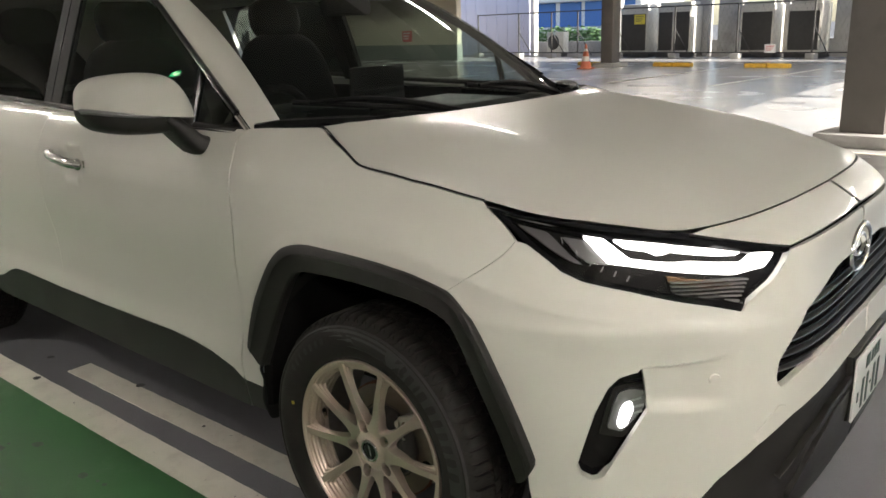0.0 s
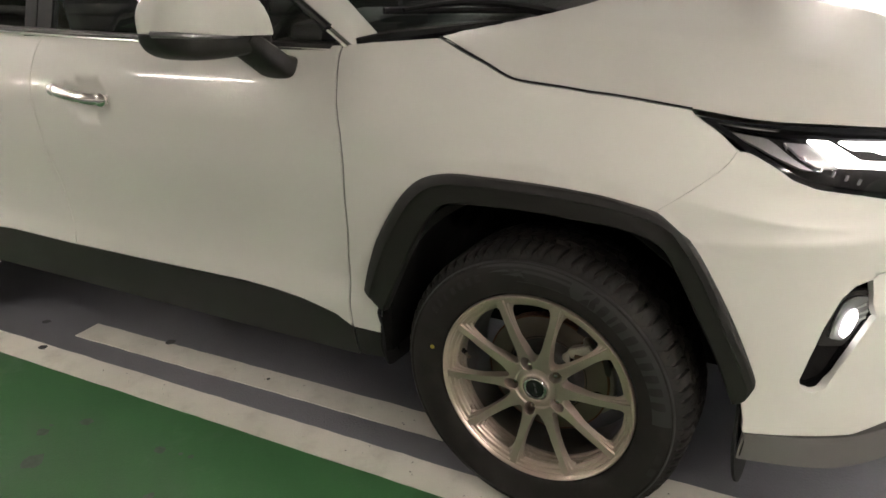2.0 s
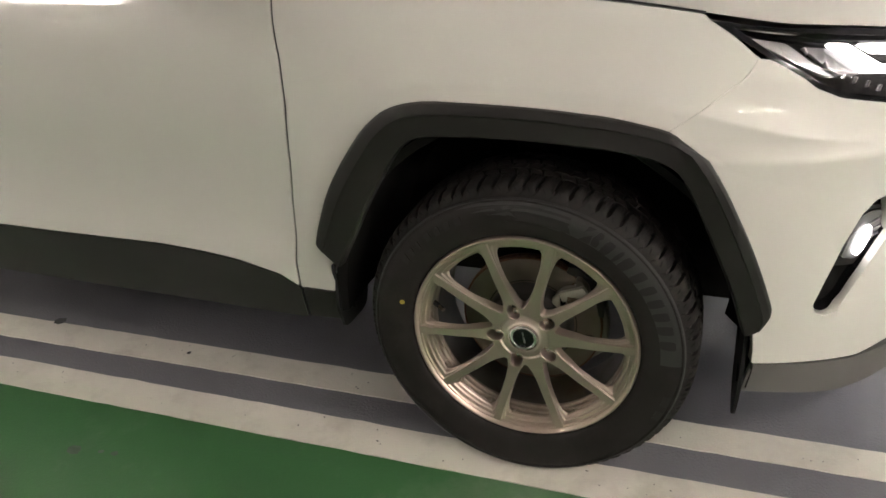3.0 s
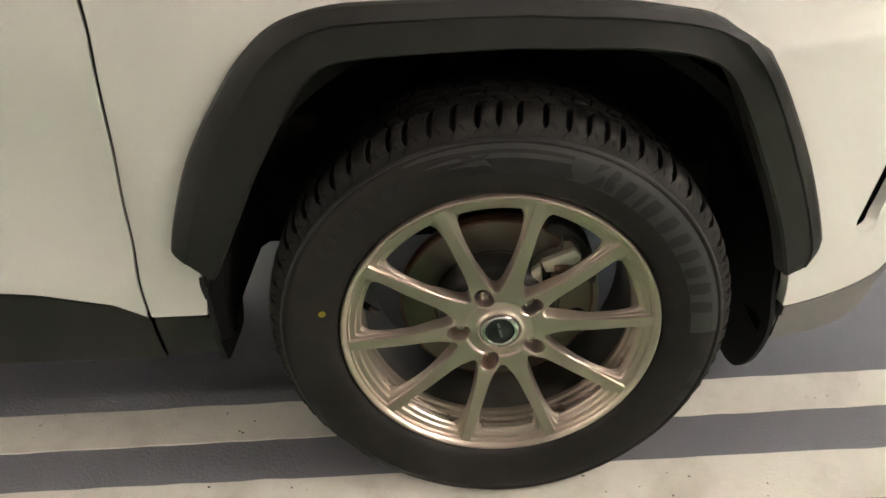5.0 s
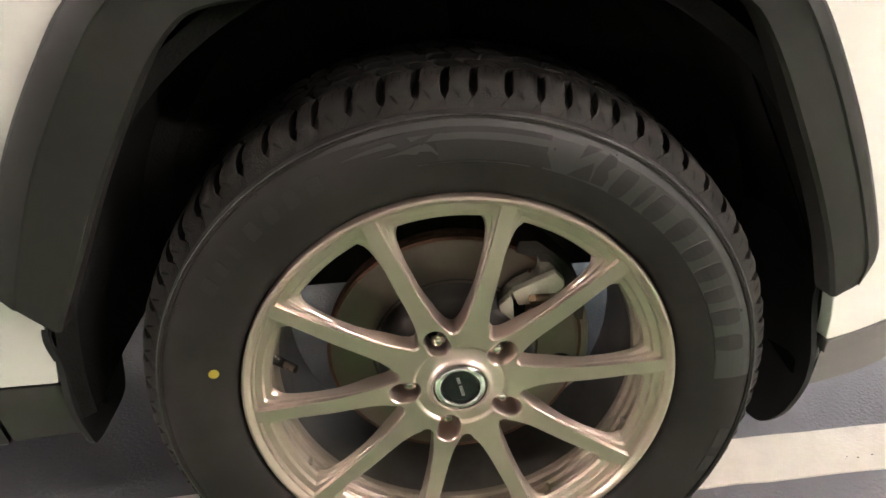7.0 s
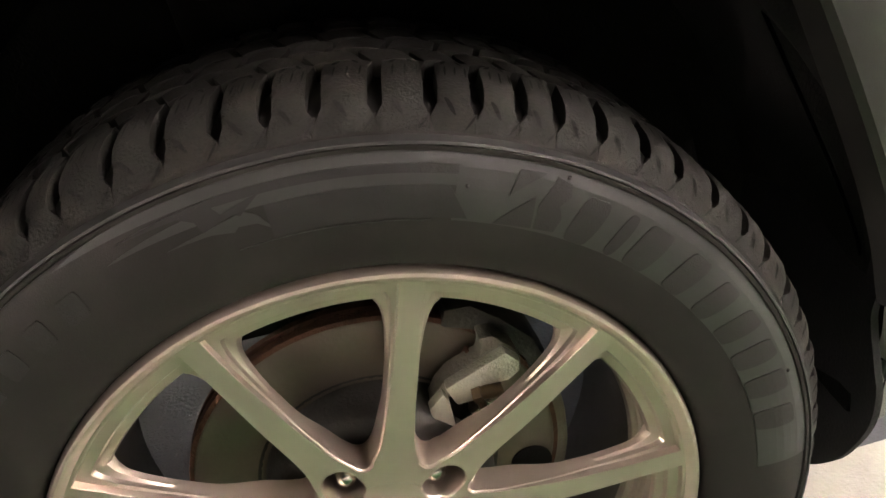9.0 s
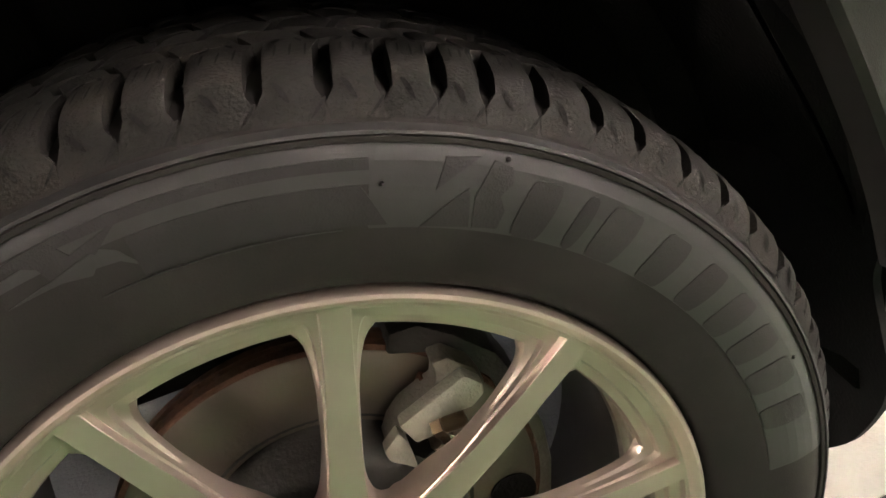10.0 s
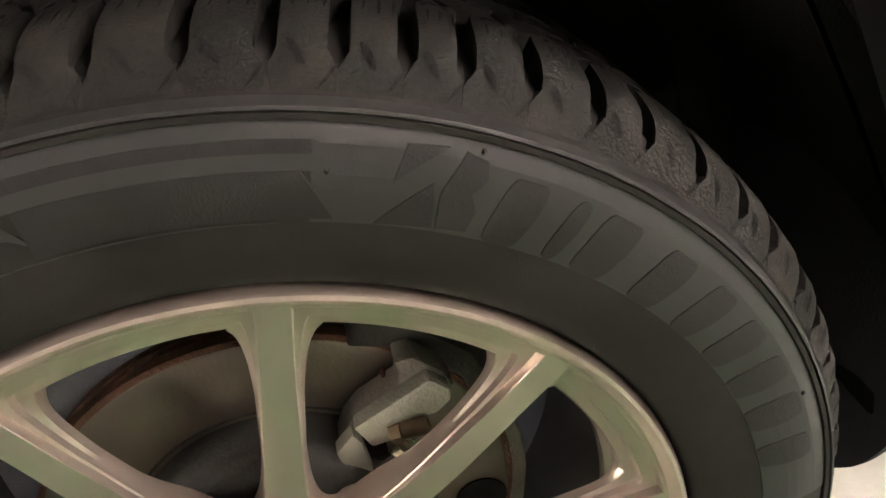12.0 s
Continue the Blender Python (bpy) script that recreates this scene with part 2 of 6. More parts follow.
def boxed(name, x0, x1, y0, y1, z0, z1, material, parent=None, label="", bevel=0.004):
    bm = bmesh.new()
    box(bm, x0, x1, y0, y1, z0, z1, bevel)
    return part(name, bm, material, parent, label)


def tube(bm, pts, radius, sides=10, cap=True):
    """A round bar along a polyline; radius may be a list."""
    pts = [Vector(p) for p in pts]
    rad = [float(r) for r in radius] if isinstance(radius, (list, tuple)) else [float(radius)] * len(pts)
    rings = []
    for i, p in enumerate(pts):
        d = (pts[min(i + 1, len(pts) - 1)] - pts[max(i - 1, 0)]).normalized()
        a = d.orthogonal().normalized() if i == 0 else (a - d * a.dot(d)).normalized()
        b = d.cross(a)
        rings.append([bm.verts.new(p + rad[i] * (math.cos(k * math.tau / sides) * a + math.sin(k * math.tau / sides) * b)) for k in range(sides)])
    for r0, r1 in zip(rings, rings[1:]):
        for k in range(sides):
            bm.faces.new((r0[k], r0[(k + 1) % sides], r1[(k + 1) % sides], r1[k]))
    if cap:
        bm.faces.new(rings[0][::-1])
        bm.faces.new(rings[-1])
    return bm


def lathe(bm, profile, seg=96, a0=0.0, a1=math.tau, close=False):
    """Turns (r, y) round the y axis; angles from up towards +x."""
    full = abs(a1 - a0 - math.tau) < 1e-6
    n = seg if full else seg + 1
    rings = []
    for r, y in profile:
        rings.append([bm.verts.new((r * math.sin(a0 + (a1 - a0) * k / seg), y, r * math.cos(a0 + (a1 - a0) * k / seg))) for k in range(n)])
    pairs = list(zip(rings, rings[1:])) + ([(rings[-1], rings[0])] if close else [])
    for p, q in pairs:
        for k in range(seg):
            bm.faces.new((p[k], p[(k + 1) % n], q[(k + 1) % n], q[k]))
    return rings


def smooth_loop(pts, per=6, closed=True):
    """Catmull-Rom through control points."""
    pts = np.array(pts, float)
    n, out = len(pts), []
    for i in range(n if closed else n - 1):
        p0, p1, p2, p3 = (pts[(i + k) % n] if closed else pts[min(max(i + k, 0), n - 1)] for k in (-1, 0, 1, 2))
        for t in np.arange(per) / per:
            out.append(0.5 * (2 * p1 + (p2 - p0) * t + (2 * p0 - 5 * p1 + 4 * p2 - p3) * t**2 + (3 * p1 - p0 - 3 * p2 + p3) * t**3))
    if not closed:
        out.append(pts[-1])
    return np.array(out)


def resample(pts, step, closed=True):
    pts = np.array(pts, float)
    loop = np.vstack([pts, pts[:1]]) if closed else pts
    out = []
    for a, b in zip(loop, loop[1:]):
        n = max(1, int(np.ceil(np.linalg.norm(b - a) / step)))
        out += [a + (b - a) * k / n for k in range(n)]
    if not closed:
        out.append(loop[-1])
    return np.array(out)


def rounded(pts, radius, seg=4):
    """A polygon with its corners rounded."""
    pts = [np.array(p, float) for p in pts]
    out, n = [], len(pts)
    for i in range(n):
        a, p, b = pts[i - 1], pts[i], pts[(i + 1) % n]
        u, v = a - p, b - p
        lu, lv = np.linalg.norm(u), np.linalg.norm(v)
        r = min(radius, 0.45 * lu, 0.45 * lv)
        q0, q1 = p + u / lu * r, p + v / lv * r
        for k in range(seg + 1):
            t = k / seg
            out.append((1 - t) ** 2 * q0 + 2 * t * (1 - t) * p + t * t * q1)
    return np.array(out)


def inside(poly, q):
    poly, q = np.asarray(poly), np.asarray(q)
    x, y = q[:, 0], q[:, 1]
    r = np.zeros(len(q), bool)
    for (x0, y0), (x1, y1) in zip(poly, np.roll(poly, -1, 0)):
        if y0 != y1:
            r ^= ((y0 > y) != (y1 > y)) & (x < (x1 - x0) * (y - y0) / (y1 - y0) + x0)
    return r


def away(loops, q):
    """Distance of points to the nearest edge of the loops."""
    d = np.full(len(q), 9.0)
    for lp in loops:
        for a, b in zip(lp, np.roll(lp, -1, 0)):
            e = b - a
            t = np.clip(((q - a) @ e) / max(e @ e, 1e-12), 0, 1)
            d = np.minimum(d, np.linalg.norm(q - a - t[:, None] * e, axis=1))
    return d


def fill(outline, holes=(), step=0.02, extra=None):
    """Triangles over a flat outline with holes: points, faces and the boundary loops as indices."""
    loops = [np.asarray(outline)] + [np.asarray(h) for h in holes]
    pts, edges, rings = [], [], []
    for lp in loops:
        k = len(pts)
        pts += [tuple(p) for p in lp]
        rings.append(list(range(k, k + len(lp))))
        edges += [(k + i, k + (i + 1) % len(lp)) for i in range(len(lp))]
    lo, hi = loops[0].min(0), loops[0].max(0)
    gx, gy = np.meshgrid(np.arange(lo[0] + step / 2, hi[0], step), np.arange(lo[1] + step / 2, hi[1], step))
    q = np.c_[gx.ravel(), gy.ravel()]
    keep = inside(loops[0], q) & (away(loops, q) > 0.35 * step)
    for h in loops[1:]:
        keep &= ~inside(h, q)
    if extra is not None:
        ok = away(loops, extra) > .0007
        for h in loops[1:]:
            ok &= ~inside(h, extra)
        extra = extra[ok]
        d = np.linalg.norm(q[:, None] - extra[None], axis=2).min(1)
        keep &= d > .45 * step
        pts += [tuple(p) for p in extra]
    pts += [tuple(p) for p in q[keep]]
    vs, _, fs, ov, _, _ = delaunay_2d_cdt([Vector(p) for p in pts], edges, [], 0, 1e-7)
    back = {}
    for i, o in enumerate(ov):
        for k in o:
            back[k] = i
    vs = np.array([tuple(v) for v in vs])
    c = np.array([vs[list(f)].mean(0) for f in fs]) + (1.7e-6, 2.3e-6)
    ok = inside(loops[0], c)
    for h in loops[1:]:
        ok &= ~inside(h, c)
    return vs, [tuple(f) for f, o in zip(fs, ok) if o], [[back[i] for i in r] for r in rings]


def pchip(z, zs, vs):
    zs, vs, z = np.array(zs, float), np.array(vs, float), np.asarray(z, float)
    h = np.diff(zs)
    d = np.diff(vs) / h
    m = np.r_[d[0], [0 if a * b <= 0 else 2 * a * b / (a + b) for a, b in zip(d, d[1:])], d[-1]]
    z = np.clip(z, zs[0], zs[-1])
    i = np.clip(np.searchsorted(zs, z) - 1, 0, len(h) - 1)
    t = (z - zs[i]) / h[i]
    return (2*t**3 - 3*t*t + 1) * vs[i] + (t**3 - 2*t*t + t) * h[i] * m[i] + (3*t*t - 2*t**3) * vs[i+1] + (t**3 - t*t) * h[i] * m[i+1]


def ease(a, b, x):
    t = np.clip((x - a) / (b - a), 0, 1)
    return t * t * (3 - 2 * t)

# ---- the car's skin: s runs along the flank and round the nose, z up ----
YC, XC, NOSE, PW = 0.905, 0.10, 1.30, 2.6
AXLE, BASE = 0.348, 2.86
ARCH_OUT = [(-.467, .529), (-.455, .568), (-.426, .640), (-.395, .697), (-.351, .761), (-.312, .808), (-.266, .842), (-.200, .858), (-.113, .858), (.006, .854), (.100, .847), (.166, .832), (.201, .821), (.224, .803), (.252, .770), (.285, .702), (.327, .600), (.367, .482), (.367, .460), (.356, .437)]
ARCH_IN = [(-.419, .468), (-.372, .556), (-.330, .635), (-.268, .735), (-.229, .778), (-.195, .791), (-.118, .795), (.004, .795), (.108, .788), (.156, .781), (.194, .768), (.217, .742), (.258, .632), (.298, .521), (.328, .424), (.334, .413), (.344, .418)]
ARCH_X = [(-.463, .540), (-.400, .660), (-.328, .767), (-.279, .822), (-.236, .850), (-.165, .859), (.05, .853), (.280, .829), (.33, .783), (.375, .708), (.476, .469)]


def side_y(x, z):
    d = pchip(z, [.2, .38, .5, .65, .85, .93, .99, 1.05, 1.1, 1.13, 1.2, 1.3], [.06, .028, .022, .020, .014, .014, .024, .05, .085, .118, .141, .174])
    f = pchip(z, [.2, .38, .5, .65, .765, .80, .84, .9, .95, 1.016, 1.06, 1.09, 1.126, 1.15], [.03, .02, .012, .008, .010, .021, .030, .045, .067, .098, .135, .162, .235, .32])
    x1 = .25 - .45 * ease(1.0, 1.12, z)
    y = d + (f - d) * ease(-.5, x1, x)
    return y + .33 * np.clip((-3.15 - x) / .5, 0, 1) ** 2.4


def nose_x(z):
    return pchip(z, [.2, .35, .48, .65, .72, .762, .770, .784, .80, .9, .951, 1.0], [.80, .83, .845, .838, .832, .826, .818, .776, .768, .776, .72, .62])


def nose_mid(z):
    return pchip(z, [.2, .35, .48, .65, .72, .80, .9, .951, 1.0], [.80, .83, .845, .838, .832, .812, .782, .72, .62])


def to_line(line, s, z):
    q = np.c_[np.ravel(s), np.ravel(z)]
    d = np.full(len(q), 9.0)
    for a, b in zip(np.array(line), np.array(line)[1:]):
        e = b - a
        t = np.clip(((q - a) @ e) / (e @ e), 0, 1)
        d = np.minimum(d, np.linalg.norm(q - a - t[:, None] * e, axis=1))
    return d.reshape(np.shape(s))


def skin0(s, z):
    s, z = np.asarray(s, float), np.asarray(z, float)
    th = (1 - np.clip((s - XC) / (NOSE - XC), 0, 1)) * math.pi / 2
    x = np.where(s <= XC, s, XC + (nose_x(z) + (nose_mid(z) - nose_x(z)) * ease(.86, 1.0, s)) * np.cos(th) ** (2 / PW)) - .030 * ease(.93, 1.28, s) * ease(.93, .83, z)
    b = YC - side_y(np.minimum(x, .6), z)
    return np.stack([x, YC - b * np.sin(th) ** (2 / PW), z], -1)


def bumper_crease(s):
    return pchip(s, [.20, .251, .347, .43, .50, .60, .70, .80, .88], [.858, .847, .823, .804, .792, .783, .777, .769, .762])


def scoop_edge(s):
    return pchip(s, [.50, .58, .69, .765, .815, .873, .90], [.696, .697, .703, .712, .732, .758, .762])


def bulge(s, z):
    """Wheel-arch flares, the scoop beside the fog lamp and the soft crease of the doors."""
    out = np.zeros(np.shape(s))
    for line, dx in ((ARCH_OUT, 0.0), (ARCH_X, -BASE)):
        d = to_line([(a + dx, b) for a, b in line], s, z)
        ridge = np.where(d < .036, 1.0, np.clip(1 - (d - .036) / .070, 0, 1) ** 1.5)
        out = np.maximum(out, .011 * ridge * ease(.46, .66, z) * ease(dx + .30, dx + .17, s))
    # crease of the bumper, running on from the front flare
    dz = z - bumper_crease(s)
    out = np.maximum(out, (.011 + .006 * ease(.28, .42, s)) * ease(.10, .22, s) * ease(.885, .66, s) * np.where(dz < 0, np.clip(1 + dz / .09, 0, 1) ** 1.2, np.clip(1 - dz / .062, 0, 1) ** 1.6))
    rim_s = .520 + (z - .463) * .326
    top_z = scoop_edge(s)
    right = ease(rim_s - .012, rim_s + .004, s)
    scoop = ease(top_z + .007, top_z - .007, z) * right * (ease(.600, .628, z) * ease(.81, .66, s) + .45 * ease(.628, .600, z) * ease(.40, .50, z) * ease(.70, .58, s))
    out = out - .024 * scoop
    # hollow of the doors above the sill
    hollow = ease(.45, .54, z) * ease(.82, .64, z) * ease(-.470, -.56, s) * ease(-2.45, -2.2, s)
    out = out - .016 * hollow
    dent = ((s + 1.43) / .100) ** 2 + ((z - .962) / .062) ** 2
    return out - .022 * np.clip(1 - dent, 0, 1) ** 0.8


def normal_of(f, s, z, e=1.5e-3):
    n = np.cross(f(s + e, z) - f(s - e, z), f(s, z + e) - f(s, z - e))
    return n / np.maximum(np.linalg.norm(n, axis=-1, keepdims=True), 1e-12)


def skin(s, z):
    s, z = np.asarray(s, float), np.asarray(z, float)
    s = np.minimum(s, NOSE - 2e-3)
    return skin0(s, z) + normal_of(skin0, s, z, .024) * bulge(s, z)[..., None]


def inset(loop, d):
    """A closed outline moved inwards by d."""
    p = np.asarray(loop, float)
    area = np.sum(p[:, 0] * np.roll(p[:, 1], -1) - np.roll(p[:, 0], -1) * p[:, 1])
    t = np.roll(p, -1, 0) - np.roll(p, 1, 0)
    n = np.c_[-t[:, 1], t[:, 0]] / np.maximum(np.linalg.norm(t, axis=1, keepdims=True), 1e-9)
    return p + n * d * np.sign(area)


def panel(name, outline, material, parent, holes=(), off=0.0, thick=.018, lip=.0022, gap=.0027, step=.022, surf=None, label="", mirror=False, rnd=.006, both=False, lines=None):
    """A sheet cut out of the skin, with rounded edges turned inwards. mirror: on the car's other flank. lines: creases that the mesh follows."""
    f = surf or skin
    o = resample(inset(resample(rounded(outline, rnd, 3), .012), gap), .014)
    hs = [resample(rounded(h, rnd, 3), .010) for h in holes]
    if lines is not None:
        lines = lines[inside(o, lines)]
    q, faces, rings = fill(o, hs, step, lines)
    n = normal_of(f, q[:, 0], q[:, 1])
    p = f(q[:, 0], q[:, 1])
    v, nn, fc = [p + n * off], [n], list(faces)
    base = len(p)
    for r in rings:
        k = len(r)
        a = q[r]
        t = np.roll(a, -1, 0) - np.roll(a, 1, 0)
        mid = a + .004 * np.c_[t[:, 1], -t[:, 0]] / np.maximum(np.linalg.norm(t, axis=1, keepdims=True), 1e-9)
        into = inside(o, mid)
        for h in hs:
            into &= ~inside(h, mid)
        w = (f(mid[:, 0], mid[:, 1]) - p[r]) * np.where(into, -1, 1)[:, None]
        w /= np.maximum(np.linalg.norm(w, axis=1, keepdims=True), 1e-9)
        ring1 = p[r] + n[r] * (off - lip) + w * lip * .7
        ring2 = p[r] + n[r] * (off - thick) + w * lip * .7
        v += [ring1, ring2]
        nn += [w * 1.0, np.zeros((k, 3))]
        for i in range(k):
            j = (i + 1) % k
            fc.append((r[i], r[j], base + j, base + i))
            fc.append((base + i, base + j, base + k + j, base + k + i))
        base += 2 * k
    v, nn = np.vstack(v), np.vstack(nn)
    if mirror:
        v, nn = v * (1, -1, 1) + (0, 2 * YC, 0), nn * (1, -1, 1)
        fc = [g[::-1] for g in fc]
    if both:
        m = v * (1, -1, 1) + (0, 2 * YC, 0)
        fc = fc + [tuple(i + len(v) for i in g[::-1]) for g in fc]
        nn = np.vstack([nn, nn * (1, -1, 1)])
        v = np.vstack([v, m])
    return solid(name, v, fc, material, parent, label, normals=nn)


car = thing("car", "pearl white family SUV parked beside a green walkway, front lamps lit", "car")

fender_line = [(.281, 1.012), (.16, 1.028), (.045, 1.041), (-.06, 1.051), (-.100, 1.059), (-.165, 1.082), (-.245, 1.106), (-.312, 1.128)]
door_front = [(-.530, 1.122), (-.512, 1.04), (-.496, .933), (-.499, .84), (-.512, .73), (-.528, .60), (-.535, .51), (-.540, .45), (-.541, .386)]
seam = [(.205, .821), (.342, .939)]
lamp_low = [(.361, .936), (.432, .887), (.485, .867), (.603, .845), (.74, .815), (.873, .784)]
lamp_top = [(.989, .901), (.86, .928), (.749, .952), (.559, .973), (.428, .987), (.281, 1.013)]


def mid_arch(line_o, line_i, n=24):
    o, i = (resample(l, .004, False) for l in (line_o, line_i))
    pick = lambda l: l[np.linspace(0, len(l) - 1, n).astype(int)]
    return [tuple(v) for v in (.55 * pick(o) + .45 * pick(i))]


ARCH_MID = mid_arch(ARCH_OUT, ARCH_IN)
cut = [p for p in ARCH_MID if p[0] < .200]
bcut = [p for p in ARCH_MID if p[0] > .19 and p[1] < .80]
ARCH_XIN = [(-.416, .475), (-.356, .595), (-.284, .708), (-.222, .780), (-.13, .796), (.12, .785), (.255, .764), (.327, .678), (.428, .412)]
REAR_MID = [(a - BASE, b) for a, b in mid_arch(ARCH_X, ARCH_XIN)]

fender = [(-.541, .386), (-.449, .386), (-.444, .41), (-.437, .446)] + cut + seam + [(.317, .978)] + fender_line + [(-.45, 1.128)] + door_front[:-1]
belt = lambda x: 1.108 + .022 * (-.55 - x) + .012 * np.clip(-1.5 - x, 0, 2)
sill = [(-.541, .384), (-.592, .414), (-.70, .440), (-.80, .452), (-.92, .458), (-1.3, .455), (-1.678, .455)]
front_door = sill + [(-1.684, .55), (-1.692, .80), (-1.70, 1.02), (-1.705, belt(-1.70)), (-1.3, belt(-1.3)), (-.9, belt(-.9))] + door_front[:-1]
rear_low = [p for p in REAR_MID[::-1] if -2.62 < p[0]]
rear_sill = [(-2.04, .462), (-2.12, .458), (-2.19, .437), (-2.264, .406), (-2.34, .386), (-2.42, .382)]
rear_door = [(-1.678, .455)] + rear_sill + rear_low + [(-2.62, 1.02), (-2.66, belt(-2.66)), (-2.2, belt(-2.2)), (-1.705, belt(-1.70)), (-1.70, 1.02), (-1.692, .80), (-1.684, .55)]
quarter = [p for p in REAR_MID[::-1] if p[0] <= -2.62] + [(-3.33, .38), (-3.62, .40), (-3.64, 1.20), (-2.66, belt(-2.66)), (-2.62, 1.02)]
fog_hole = [(.599, .692), (.578, .691), (.545, .680), (.520, .655), (.492, .597), (.467, .521), (.452, .468), (.460, .447), (.484, .436), (.512, .446), (.562, .527), (.607, .602), (.607, .640)]
grille_edge = [(NOSE, .815), (1.18, .812), (1.136, .802), (1.018, .767), (.955, .720), (.915, .678), (.908, .640), (.920, .618), (.940, .622), (1.007, .645), (1.1, .654), (1.203, .658), (NOSE, .660)]
valance_edge = [(NOSE, .585), (1.2, .580), (1.1, .570), (1.03, .560), (.964, .545), (.90, .520), (.85, .488), (.80, .455), (.767, .43), (.739, .394), (.70, .340)]
bumper = seam + lamp_low + [(.932, .838), (.985, .896), (1.05, .900), (1.15, .906), (NOSE, .912)] + grille_edge + valance_edge + [(.60, .316), (.46, .324), (.363, .328), (.361, .36), (.353, .398)] + bcut[::-1]
nose = [(.755, .949), (.989, .903), (1.05, .908), (1.15, .914), (NOSE, .920), (NOSE, .969), (1.2, .969), (1.1, .967), (.93, .961), (.82, .9565)]
valance = valance_edge[::-1] + [(NOSE, .26), (1.0, .26), (.80, .275)]
lip_strip = [(.366, .325), (.46, .319), (.60, .309), (.72, .316), (.80, .262), (1.0, .250), (NOSE, .250), (NOSE, .205), (.9, .198), (.6, .207), (.534, .217), (.436, .234), (.360, .244)]

for side in (False, True):
    panel("fender", fender, PAINT, car, mirror=side, step=.0095, gap=.0030)
    panel("front_door", front_door, PAINT, car, mirror=side, gap=.0034)
    panel("rear_door", rear_door, PAINT, car, mirror=side)
    panel("quarter_panel", quarter, PAINT, car, mirror=side, step=.04)
run = np.arange(.24, .885, .007)
tail_run = np.arange(.60, .88, .007)
creases = np.vstack([np.c_[run, bumper_crease(run) + d] for d in (-.004, .004)] + [np.c_[tail_run, scoop_edge(tail_run) + d] for d in (-.009, 0, .009)])
panel("front_bumper", bumper, PAINT, car, holes=[fog_hole], both=True, step=.0105, gap=.0008, lines=creases)
panel("nose_panel", nose, PAINT, car, both=True, step=.016, gap=.0012)
panel("bumper_valance", valance, CLAD, car, both=True, off=-.004, label="grained black lower bumper panel")
panel("bumper_lip", lip_strip, LIPGREY, car, both=True, off=-.010, label="satin grey lip under the bumper", step=.02)
panel("valance_rib", [(.925, .40), (1.00, .470), (1.10, .515), (1.2, .528), (NOSE, .53), (NOSE, .515), (1.2, .512), (1.11, .498), (1.015, .455), (.94, .390)], CLAD, car, both=True, off=.012, thick=.02, label="moulded rib in the lower bumper panel")
panel("valance_lip", [(.985, .33), (1.06, .44), (1.13, .485), (NOSE, .50), (NOSE, .285), (1.0, .285)], CLAD, car, both=True, off=.008, thick=.03, label="jutting lower lip of the bumper")
panel("tow_cover", [(.848, .521), (.915, .577), (.934, .574), (.955, .547), (.905, .521), (.865, .500)], PAINT, car, off=.0024, thick=.012, lip=.0020, gap=.0004, step=.015, label="small cover in the bumper")


def gap_strip(line, name, off, width, mirror, material=FLAP, label="dark strip standing in for the shade of a body gap"):
    """A strip along a gap, off from the skin; dark ones stand in for the gap's shade."""
    pts = resample(smooth_loop(line, 6, False), .012, False)
    t = np.gradient(pts, axis=0)
    nrm = np.c_[-t[:, 1], t[:, 0]] / np.linalg.norm(t, axis=1, keepdims=True)
    q = np.vstack([pts + nrm * width, pts - nrm * width])
    v = skin(q[:, 0], q[:, 1]) + normal_of(skin, q[:, 0], q[:, 1]) * off
    if mirror:
        v = v * (1, -1, 1) + (0, 2 * YC, 0)
    k = len(pts)
    solid(name, v, [(i, i + 1, k + i + 1, k + i) for i in range(k - 1)], material, car, label)


# dark strips put in for shade in door and hood gaps
for side in (False, True):
    gap_strip(door_front, "door_gap_shade", -.0042, .0075, side)
    gap_strip(seam, "seam_strip", -.0012, .006, side, PAINT, "white strip behind the bumper seam")
    gap_strip(fender_line, "hood_gap_shade", .0003, .0018, side)
for side in (False, True):
    panel("lip_ledge", [(.367, .325), (.46, .319), (.60, .309), (.70, .314), (.70, .290), (.60, .280), (.47, .289), (.367, .302)], LIPGREY, car, mirror=side, off=-.001, label="upper ledge of the bumper lip", step=.02)


